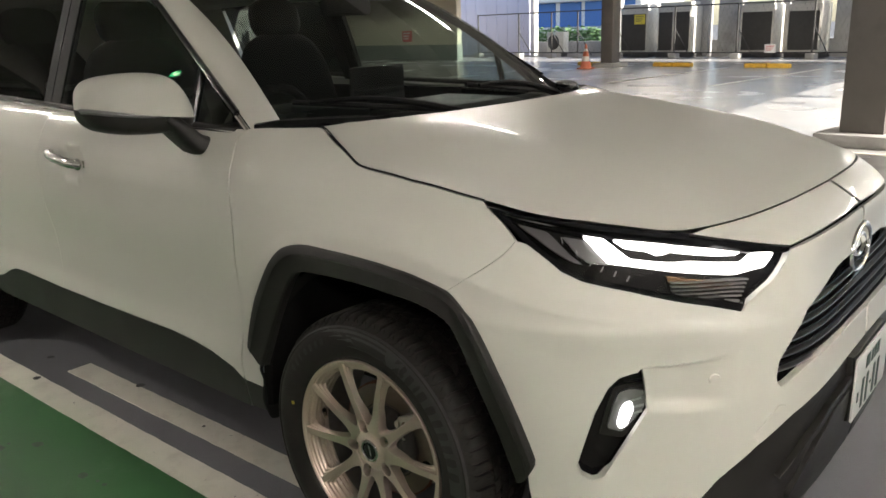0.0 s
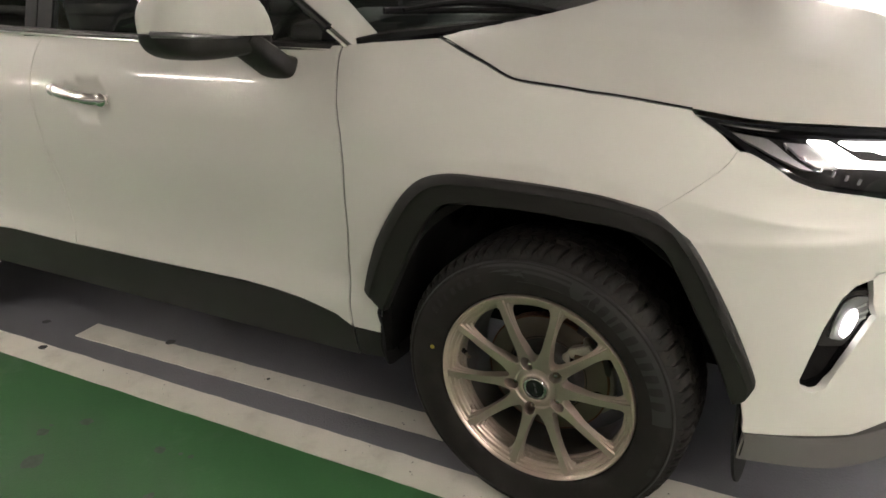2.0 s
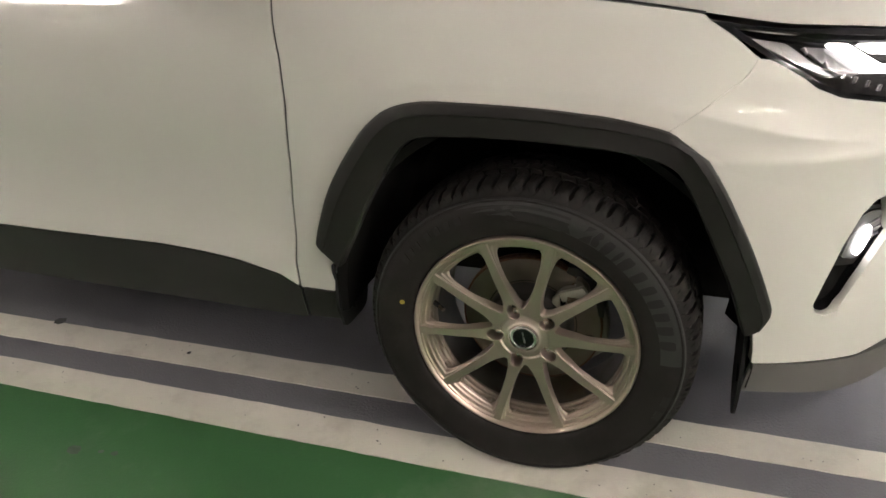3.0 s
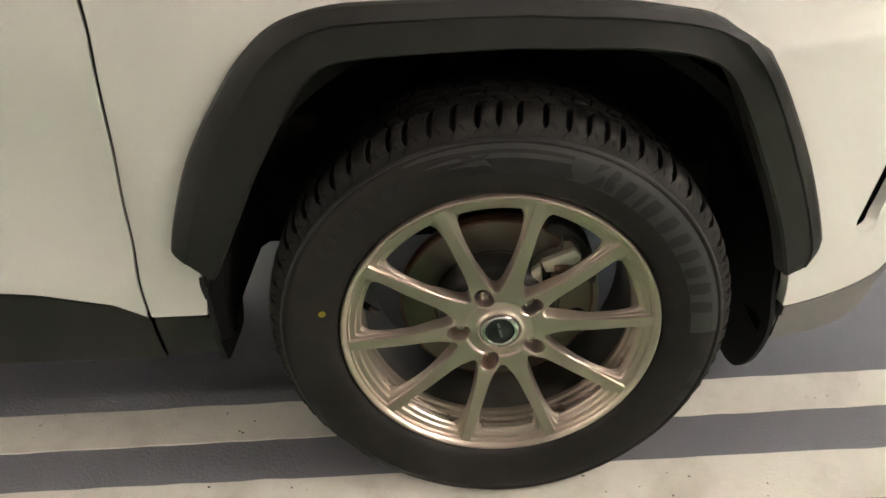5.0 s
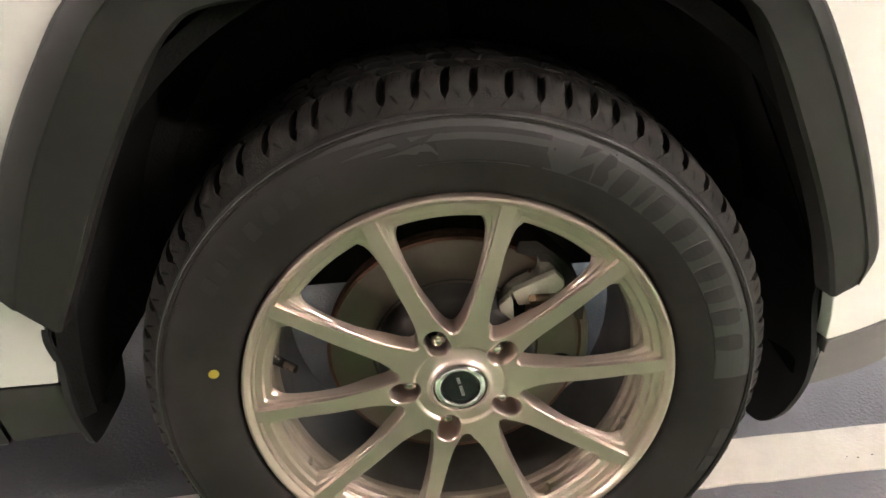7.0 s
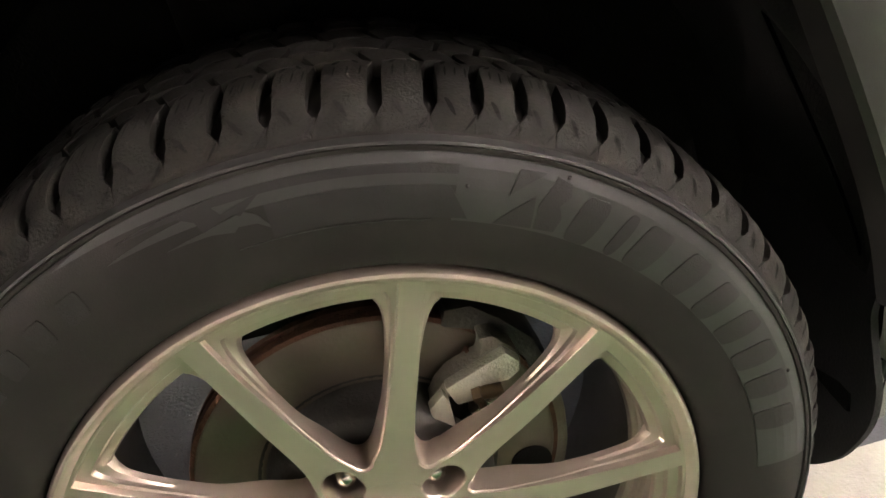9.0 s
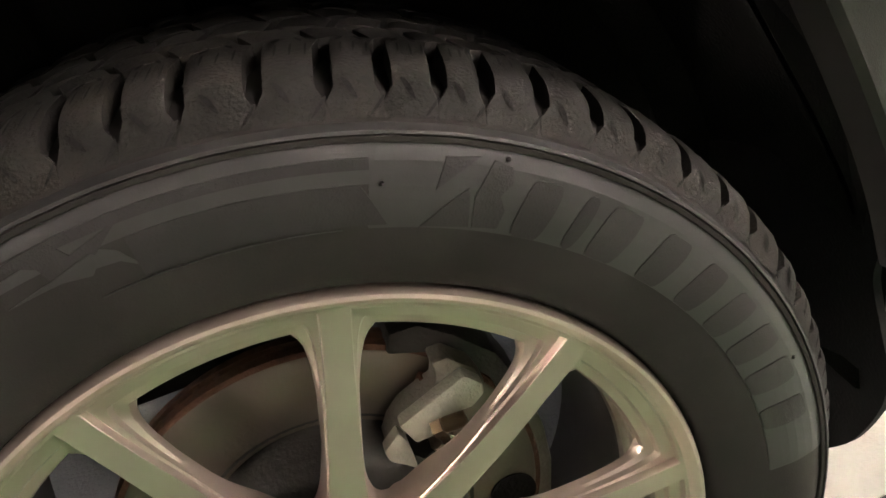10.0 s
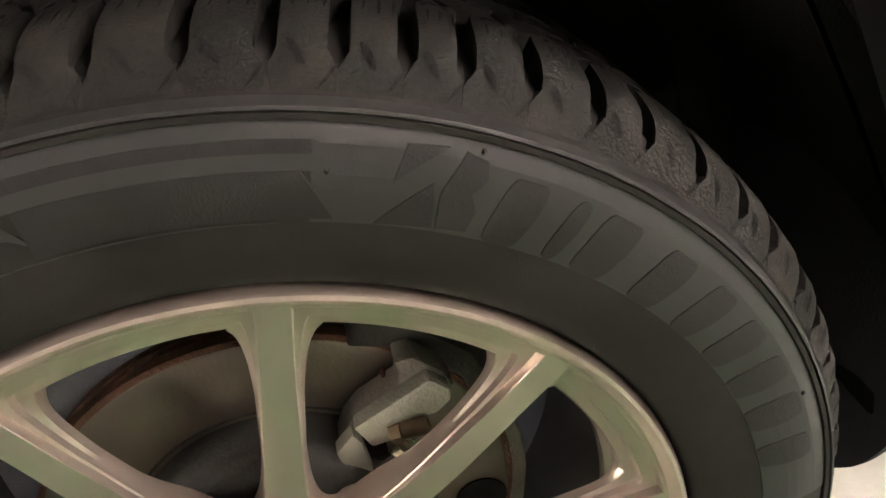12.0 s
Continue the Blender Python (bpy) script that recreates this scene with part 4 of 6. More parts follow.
def blob(center, radii, power, rot, cutter=None, seg=40):
    """A rounded box as a superellipsoid."""
    bm = bmesh.new()
    bmesh.ops.create_uvsphere(bm, u_segments=seg, v_segments=seg // 2, radius=1.0)
    for v in bm.verts:
        c = v.co
        f = (abs(c.x) ** power + abs(c.y) ** power + abs(c.z) ** power) ** (-1 / power)
        v.co = Vector((c.x * f * radii[0], c.y * f * radii[1], c.z * f * radii[2]))
        if cutter:
            cutter(v.co)
    bmesh.ops.transform(bm, matrix=Matrix.Translation(center) @ rot, verts=bm.verts)
    return bm


def mirror_bm(bm):
    bmesh.ops.transform(bm, matrix=Matrix.Translation((0, 2 * YC, 0)) @ Matrix.Diagonal((1, -1, 1, 1)), verts=bm.verts)
    return bm


def loft(rows, cap=True):
    bm = bmesh.new()
    rings = [[bm.verts.new(p) for p in r] for r in rows]
    n = len(rings[0])
    for r0, r1 in zip(rings, rings[1:]):
        for k in range(n):
            bm.faces.new((r0[k], r0[(k + 1) % n], r1[(k + 1) % n], r1[k]))
    if cap:
        bm.faces.new(rings[0][::-1])
        bm.faces.new(rings[-1])
    return bm


def door_mirror(left):
    fix = mirror_bm if left else (lambda b: b)
    ys = np.linspace(-.240, .078, 30)
    ys = np.r_[-.240, -.238, -.234, ys[1:-1], .074, .077, .078]
    top = pchip(ys, [-.240, -.235, -.222, -.20, -.15, -.08, -.02, .02, .045, .065, .078], [1.212, 1.232, 1.254, 1.268, 1.277, 1.281, 1.277, 1.263, 1.237, 1.203, 1.170])
    cut_z = pchip(ys, [-.240, -.12, .0, .078], [1.190, 1.170, 1.156, 1.148])
    low = pchip(ys, [-.240, -.225, -.19, -.12, -.04, .03, .078], [1.180, 1.148, 1.126, 1.112, 1.108, 1.110, 1.126])
    deep = pchip(ys, [-.240, -.230, -.20, -.15, -.08, .0, .04, .065, .078], [.018, .040, .064, .080, .086, .086, .078, .062, .045])
    cx = pchip(ys, [-.240, -.12, .0, .078], [-.846, -.815, -.782, -.765])
    ys = .078 + (ys - .078) * .87
    ang = np.linspace(0, math.pi, 15)
    e = .62

    def half_ring(y, c, d, z0, z1):
        return [(c + d * np.sign(math.cos(a)) * abs(math.cos(a)) ** e, y, z0 + (z1 - z0) * abs(math.sin(a)) ** e) for a in ang]
    mir = part("door_mirror", fix(loft([half_ring(y, c, d, z0, z1) for y, c, d, z0, z1 in zip(ys, cx, deep, cut_z, top)])), PAINT, car, "door mirror with white cap and black foot", sharp=50)
    part("mirror_base", fix(loft([half_ring(y, c - .004, d * .96, z0 - .003, z1) for y, c, d, z0, z1 in zip(ys, cx, deep, cut_z, low)])), CLAD, mir, "black lower shell", sharp=50)
    bm = bmesh.new()
    k = [i for i in range(len(ys)) if ys[i] < -.04]
    tube(bm, [(cx[i] + deep[i] * 1.0, ys[i] - .001, cut_z[i] - .002) for i in k], [.0075 * (1 - .8 * (n / len(k)) ** 2) for n in range(len(k))], 8)
    part("mirror_indicator", fix(bm), LAMPGREY, mir, "clear indicator strip")
    rows = []
    for c, w, d in (((-.765, -.010, 1.156), .062, .020), ((-.752, .012, 1.135), .060, .026), ((-.722, .030, 1.105), .054, .030), ((-.700, .048, 1.078), .052, .032), ((-.690, .085, 1.062), .054, .034)):
        rows.append([(c[0] + w * np.sign(math.cos(t)) * abs(math.cos(t)) ** .6, c[1] - d * .5 * np.sign(math.sin(t)) * abs(math.sin(t)) ** .7, c[2] - d * .8 * np.sign(math.sin(t)) * abs(math.sin(t)) ** .7) for t in np.linspace(0, math.tau, 21)[:-1]])
    part("mirror_foot", fix(loft(rows)), CLAD, mir, "black mirror foot", sharp=50)


door_mirror(False)


def door_handle(x, left):
    fix = mirror_bm if left else (lambda b: b)
    bm = bmesh.new()
    y = float(side_y(x, .965))
    pts, rad = [], []
    for t in np.linspace(-1, 1, 17):
        pts.append((x + .120 * t, y + .006 - .034 * (1 - abs(t) ** 4), .976 - .010 * t))
        rad.append(.0145 * (1 - .30 * abs(t) ** 6))
    tube(bm, pts, rad, 12)
    for v in bm.verts:
        v.co.z = .972 + (v.co.z - .972) * 1.25
    for t, rr in ((-1, .020), (1, .022)):
        bmesh.ops.create_uvsphere(bm, u_segments=16, v_segments=10, radius=1, matrix=Matrix.Translation((x + .105 * t, y - .012, .976 - .010 * t)) @ Matrix.Diagonal((.027, .015, rr, 1)))
    h = part("door_handle", fix(bm), CHROME, car, "chrome door handle")
    bm = bmesh.new()
    bmesh.ops.create_circle(bm, cap_ends=True, segments=20, radius=.004, matrix=Matrix.Translation((x + .095, y - .028, .972)) @ Matrix.Rotation(radians(90), 4, "X"))
    part("handle_button", fix(bm), GLOSS, h)


for left in (False, True):
    door_handle(-1.455, left)
    door_handle(-2.44, left)

# wipers and cowl
bm = bmesh.new()
rows = []
for v0, dz in ((-.10, .006), (-.03, .014), (.035, .008)):
    us = np.linspace(-.98, .98, 31)
    rows.append([bm.verts.new(tuple(p + np.array((0, 0, dz - .012)))) for p in screen(us, np.full(31, v0))])
for r0, r1 in zip(rows, rows[1:]):
    for k in range(30):
        bm.faces.new((r0[k], r0[k + 1], r1[k + 1], r1[k]))
part("cowl_panel", bm, CLAD, car, "black plastic cowl under the windscreen")
for base_u, tip_u in ((.80, .02), (-.20, -.88)):
    bm = bmesh.new()
    a = [screen(np.array(base_u + (tip_u - base_u) * t), np.array(-.06 + .13 * t + .05 * math.sin(3 * t))) for t in np.linspace(0, 1, 9)]
    tube(bm, [tuple(p + np.array((.014, 0, .024))) for p in a], [.015, .015, .013, .011, .010, .009, .008, .007, .006], 8)
    w = part("wiper", bm, TRIM, car, "black windscreen wiper")
    bm = bmesh.new()
    b = [screen(np.array(base_u * .55 + tip_u * .45 + (tip_u - base_u) * .62 * t), np.array(.035 + .07 * t)) for t in np.linspace(-.5, 1, 9)]
    tube(bm, [tuple(p + np.array((.008, 0, .012))) for p in b], .0085, 6)
    part("wiper_blade", bm, TRIM, w)

# cabin
boxed("dashboard", -1.02, -.46, .24, 2 * YC - .24, .86, 1.085, TRIM, car, "black dashboard", .05)
boxed("instrument_hood", -.92, -.66, .36, .74, 1.06, 1.135, TRIM, car, bevel=.03)
boxed("display", -.80, -.775, .765, 1.035, 1.075, 1.245, GLOSS, car, "dark touch screen on the dashboard", .012)
bm = bmesh.new()
st = Matrix.Translation((-1.02, .55, 1.02)) @ Matrix.Rotation(radians(-64), 4, "Y")
tube(bm, [st @ Vector((.185 * math.cos(a), .185 * math.sin(a), 0)) for a in np.linspace(0, math.tau, 41)], .016, 10, False)
for a in (0, 2.4, 3.9):
    tube(bm, [st @ Vector((0, 0, .02)), st @ Vector((.18 * math.cos(a + 1.57), .18 * math.sin(a + 1.57), 0))], .018, 8)
part("steering_wheel", bm, TRIM, car, "black steering wheel")


def seat(y, x):
    s = part("seat", blob((x, y, .72), (.27, .26, .10), 3.5, Matrix.Identity(4)), SEAT, car, "black leather seat with headrest")
    part("backrest", blob((x - .30, y, 1.02), (.09, .25, .36), 3.2, Matrix.Rotation(radians(-16), 4, "Y")), SEAT, s)
    part("headrest", blob((x - .40, y, 1.435), (.055, .135, .095), 3.0, Matrix.Rotation(radians(-10), 4, "Y")), SEAT, s)
    for d in (-.06, .06):
        bm = bmesh.new()
        tube(bm, [(x - .385, y + d, 1.30), (x - .395, y + d, 1.40)], .008, 8)
        part("headrest_post", bm, CHROME, s)


for y in (.53, 1.28):
    seat(y, -1.44)
    seat(y, -2.38)
bm = bmesh.new()
box(bm, -.965, -.925, .80, 1.03, 1.425, 1.495, .015)
tube(bm, [(-.94, .91, 1.49), (-1.0, .91, 1.545)], .012, 8)
part("rear_view_mirror", bm, TRIM, car, "black rear-view mirror")
boxed("headlining", -3.2, -1.22, .36, 2 * YC - .36, 1.53, 1.545, PILLARTRIM, car, bevel=.004)
boxed("cabin_floor", -3.2, -.5, .12, 2 * YC - .12, .40, .43, TRIM, car, bevel=.004)
for y0, y1 in ((.13, .17), (2 * YC - .17, 2 * YC - .13)):
    boxed("door_lining", -2.7, -.55, y0, y1, .45, 1.10, TRIM, car, bevel=.01)
boxed("firewall", -.50, -.46, .2, 2 * YC - .2, .40, 1.04, LINER, car, bevel=.004)

# ---- wheels and brakes ----
A0 = radians(15.0)          # first spoke, from up towards the nose
SPOKES = 10


def polar(r, a):
    return (r * math.sin(a), r * math.cos(a))


def face_y(r):
    """Depth of the wheel's face: a boss round the cap, a shallow dish with the nuts, then the spokes."""
    return pchip(r, [0, .0310, .0330, .0350, .0375, .0440, .0515, .0545, .0565, .072, .10, .15, .20, .228, .25], [.0085, .0085, .0072, .0078, .0105, .0128, .0140, .0112, .0106, .0104, .0090, .0034, .0012, .0005, .0])


def spoke_half(r):
    return pchip(r, [.078, .088, .100, .13, .165, .188, .200, .2085, .2142], [.0188, .0152, .0133, .0117, .0119, .0136, .0157, .0188, .0238])


def face_half(r):
    """Half width of a spoke's flat front."""
    return pchip(r, [.078, .088, .100, .13, .165, .20, .24], [.0166, .0134, .0114, .0097, .0088, .0079, .0078])


def window(k, row):
    """Outline of the opening between two spokes: on the wheel's front (0), at its waist (1) and at the spokes' back (2)."""
    mid = A0 + (k + .5) * math.tau / SPOKES
    r0, r1 = ((.0745, .2340), (.0768, .2120), (.0800, .2170))[row]
    rs = r0 + (r1 - r0) * np.r_[np.linspace(0, .09, 7)[:-1], np.linspace(.09, .90, 50)[:-1], np.linspace(.90, 1, 14)]
    half = face_half(rs) if row == 0 else spoke_half(rs) + (.0004 if row == 2 else 0)
    side = math.pi / SPOKES - np.arcsin(np.clip(half / rs, 0, .99))
    top_r = (r1, .2142, .2215)[row]
    arc = [(top_r, side[-1] * t) for t in np.linspace(.98, -.98, 33)]
    low = [(rs[0] - .0035 * (1 - t * t), side[0] * t) for t in np.linspace(-.85, .85, 9)]
    loop = low + list(zip(rs, side)) + arc + list(zip(rs, -side))[::-1]
    return np.array([polar(r, mid + a) for r, a in loop])


def wheel_at(place, turned=0.0):
    wins, wins_in, wins_back = ([window(k, row) for k in range(SPOKES)] for row in range(3))
    pockets = []
    for k in range(5):
        a = A0 - math.tau / 10 + k * math.tau / 5
        u, w = np.array(polar(1, a)), np.array(polar(1, a + math.pi / 2))
        cs = [u * (.0690 + .0142 * math.cos(t)) + w * .0142 * math.sin(t) for t in np.linspace(-1.57, 1.57, 9)] + [u * (.0585 + .0142 * math.cos(t)) + w * .0142 * math.sin(t) for t in np.linspace(1.57, 4.71, 9)]
        pockets.append(np.array(cs)[::-1])
    outer = np.array([polar(.2385, t) for t in np.linspace(0, math.tau, 301)[:-1]])
    bore = np.array([polar(.0312, t) for t in np.linspace(0, math.tau, 49)[:-1]])
    dish = np.array([polar(rr, t) for rr in (.0320, .0330, .0340, .0350, .0362, .0375, .0395, .0420, .0455, .0490, .0515, .0525, .0535, .0545, .0555, .0565, .0580) for t in np.linspace(0, math.tau, 97)[:-1]])
    q, faces, rings = fill(outer, wins + pockets + [bore], .0055, dish)
    r = np.linalg.norm(q, axis=1)
    y = face_y(r)
    v = [np.c_[q[:, 0], y, q[:, 1]]]
    fc = list(faces)
    base = len(q)
    for k in range(SPOKES):
        ring = rings[1 + k]
        n = len(ring)
        o = np.array([q[i] for i in ring])
        i_in = wins_in[k]
        ro, ri = np.linalg.norm(o, axis=1), np.linalg.norm(i_in, axis=1)
        b_in = wins_back[k]
        led = ease(.088, .160, ri)
        mix = lambda t: i_in * t + o * (1 - t)
        # rounded edge, step down to the ledge beside the spoke, its groove, shoulder, deep draughted side
        rows = [np.c_[o[:, 0], face_y(ro), o[:, 1]]]
        for t, d, g in ((.05, .0005, 0), (.10, .0014, .0046), (.50, .0024, .0046), (.60, .0048, .0060), (.90, .0088, .0040), (1.0, .0138, .0026)):
            pnt = mix(t)
            rows.append(np.c_[pnt[:, 0], face_y(ro) + d + g * led, pnt[:, 1]])
        rows.append(np.c_[b_in[:, 0], face_y(ri) + .0245 - .0075 * ease(.09, .14, ri) + .004 * ease(.195, .212, ri), b_in[:, 1]])
        v += rows
        for m in range(7):
            for i in range(n):
                j = (i + 1) % n
                fc.append((base + m * n + i, base + m * n + j, base + (m + 1) * n + j, base + (m + 1) * n + i))
        base += 8 * n
    for k in range(5):
        ring = rings[11 + k]
        n = len(ring)
        o = np.array([q[i] for i in ring])
        c = o.mean(0)
        rows = [np.c_[o[:, 0], y[ring], o[:, 1]],
                np.c_[c[0] + (o[:, 0] - c[0]) * .94, y[ring] + .0015, c[1] + (o[:, 1] - c[1]) * .94],
                np.c_[c[0] + (o[:, 0] - c[0]) * .90, np.full(n, .046), c[1] + (o[:, 1] - c[1]) * .90]]
        v += rows
        for m in range(2):
            for i in range(n):
                j = (i + 1) % n
                fc.append((base + m * n + i, base + m * n + j, base + (m + 1) * n + j, base + (m + 1) * n + i))
        fc.append(tuple(base + 2 * n + i for i in range(n)))
        base += 3 * n
    bm = bmesh.new()
    vs = [bm.verts.new(p) for p in np.vstack(v)]
    for g in fc:
        try:
            bm.faces.new([vs[i] for i in g])
        except ValueError:
            pass
    bmesh.ops.remove_doubles(bm, verts=bm.verts, dist=.00008)
    rim = part("front_wheel", bm, ALLOY, car, "champagne silver ten-spoke alloy wheel", sharp=24)
    rim.matrix_world = place
    # true normals on the turned face
    me = rim.data
    ns = [(0, 0, 0)] * len(me.loops)
    for p in me.polygons:
        c = p.center
        rc = math.hypot(c.x, c.z)
        if p.normal.y < (-.35 if rc < .058 else -.75) and abs(c.y - float(face_y(np.array([rc]))[0])) < .0008:
            for li in p.loop_indices:
                co = me.vertices[me.loops[li].vertex_index].co
                rv = max(1e-4, math.hypot(co.x, co.z))
                e = .0009 if rv < .060 else .006
                g = face_y(np.array([rv - e, rv + e]))
                s = float(g[1] - g[0]) / (2 * e)
                ns[li] = Vector((s * co.x / rv, -1, s * co.z / rv)).normalized()
    me.normals_split_custom_set(ns)
    # lip and inner step
    bm = bmesh.new()
    lathe(bm, [(.2350, .0016), (.2358, .0002), (.2372, -.0022), (.2396, -.0050), (.2418, -.0060), (.2440, -.0054), (.2458, -.0022), (.2462, .0040), (.2445, .012)], 180)
    part("rim_lip", bm, ALLOY, rim)
    bm = bmesh.new()
    lathe(bm, [(.2296, .0200), (.2284, .0300), (.2240, .0312), (.2226, .0326), (.2226, .0400), (.2214, .0412), (.2186, .0418), (.2176, .0430), (.2174, .0505), (.2160, .0518), (.2128, .0524), (.2118, .0540), (.2116, .0600)], 180)
    part("rim_step", bm, SATIN, rim, "stepped seat of the rim")
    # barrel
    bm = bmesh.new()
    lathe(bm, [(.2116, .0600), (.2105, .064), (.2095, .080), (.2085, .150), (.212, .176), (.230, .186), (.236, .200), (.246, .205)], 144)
    part("wheel_barrel", bm, BARREL, rim, "dark inner barrel of the wheel with brown stains")
    # rib ends on the barrel beside each spoke foot
    bm = bmesh.new()
    box(bm, -.0026, .0026, .030, .0425, .2195, .2275, .0012)
    rib = part("barrel_rib", bm, SATIN, rim)
    ribs = [rib]
    for k in range(2 * SPOKES - 1):
        r2 = new("barrel_rib", rib.data)
        r2.parent = rim
        ribs.append(r2)
    for k, r2 in enumerate(ribs):
        r2.matrix_basis = Matrix.Rotation(A0 + (k // 2) * math.tau / SPOKES + (.135 if k % 2 else -.135), 4, "Y")
    # centre cap
    bm = bmesh.new()
    lathe(bm, [(.0001, .0092), (.0215, .0096), (.0226, .0108)], 48)
    cap = part("centre_cap", bm, CAPM, rim, "dark centre cap with a bright ring")
    bm = bmesh.new()
    lathe(bm, [(.0224, .0112), (.0232, .0072), (.0252, .0060), (.0272, .0062), (.0292, .0078), (.0304, .0100), (.0312, .0160)], 64)
    part("cap_ring", bm, CHROME, cap)
    bm = bmesh.new()
    for k in range(9):
        x = -.0132 + k * .0030
        if k != 3:
            box(bm, x, x + .0019, .0086, .0091, -.0012, .0022, 0, Matrix.Rotation(radians(78), 4, "Y"))
    part("cap_print", bm, CAPTEXT, cap)
    # nuts
    for k in range(5):
        a = A0 - math.tau / 10 + k * math.tau / 5
        x, z = polar(.0585, a)
        bm = bmesh.new()
        bmesh.ops.create_cone(bm, cap_ends=True, segments=6, radius1=.0090, radius2=.0090, depth=.018, matrix=Matrix.Translation((x, .036, z)) @ Matrix.Rotation(radians(90), 4, "X"))
        bmesh.ops.create_uvsphere(bm, u_segments=16, v_segments=10, radius=.0080, matrix=Matrix.Translation((x, .0272, z)) @ Matrix.Diagonal((1, .75, 1, 1)))
        part("wheel_nut", bm, STEEL, rim)
    # valve
    bm = bmesh.new()
    a = math.atan2(-.204, .032)
    x, z = polar(.2075, a)
    u = Vector((-math.sin(a), 0, -math.cos(a)))
    p0 = Vector((polar(.222, a)[0], .050, polar(.222, a)[1]))
    tube(bm, [p0, p0 + u * .010 + Vector((0, -.004, 0)), p0 + u * .020 + Vector((0, -.011, 0))], [.0065, .006, .0052], 10)
    vs_ = part("valve_stem", bm, GLOSS, rim, "black valve with a steel cap")
    bm = bmesh.new()
    tube(bm, [p0 + u * .019 + Vector((0, -.010, 0)), p0 + u * .033 + Vector((0, -.020, 0))], .0048, 10)
    part("valve_cap", bm, STEEL, vs_)
    # balance weights
    bm = bmesh.new()
    for d in np.linspace(-.10, .05, 6):
        box(bm, -.0095, .0095, .054, .064, .2125, .2165, .001, Matrix.Rotation(radians(-36) + d * 1.0 * 1.0, 4, "Y"))
    part("balance_weight", bm, STEEL, rim)
    tyre(rim)
    return rim


def flat_foot(co):
    """The tyre's contact patch."""
    if co.z < -AXLE + .001:
        co.y -= .010 * (1 if co.y < .08 else -1) * min(1, (-AXLE - co.z) / .015)
        co.z = -AXLE + .001
    elif co.z < -.24:
        t = (-.24 - co.z) / .108
        co.y -= .006 * t * t * (1 if co.y < .08 else -1)
    return co


def side_y_of(r):
    """The tyre's outer sidewall."""
    return pchip(r, [.2455, .250, .2565, .268, .285, .302, .318, .329, .333, .3345, .338, .345, .352, .3570, .3595],
                 [.004, -.0035, -.0085, -.0125, -.0155, -.0165, -.0145, -.0105, -.0090, -.0065, -.0020, .0045, .0130, .0240, .040])


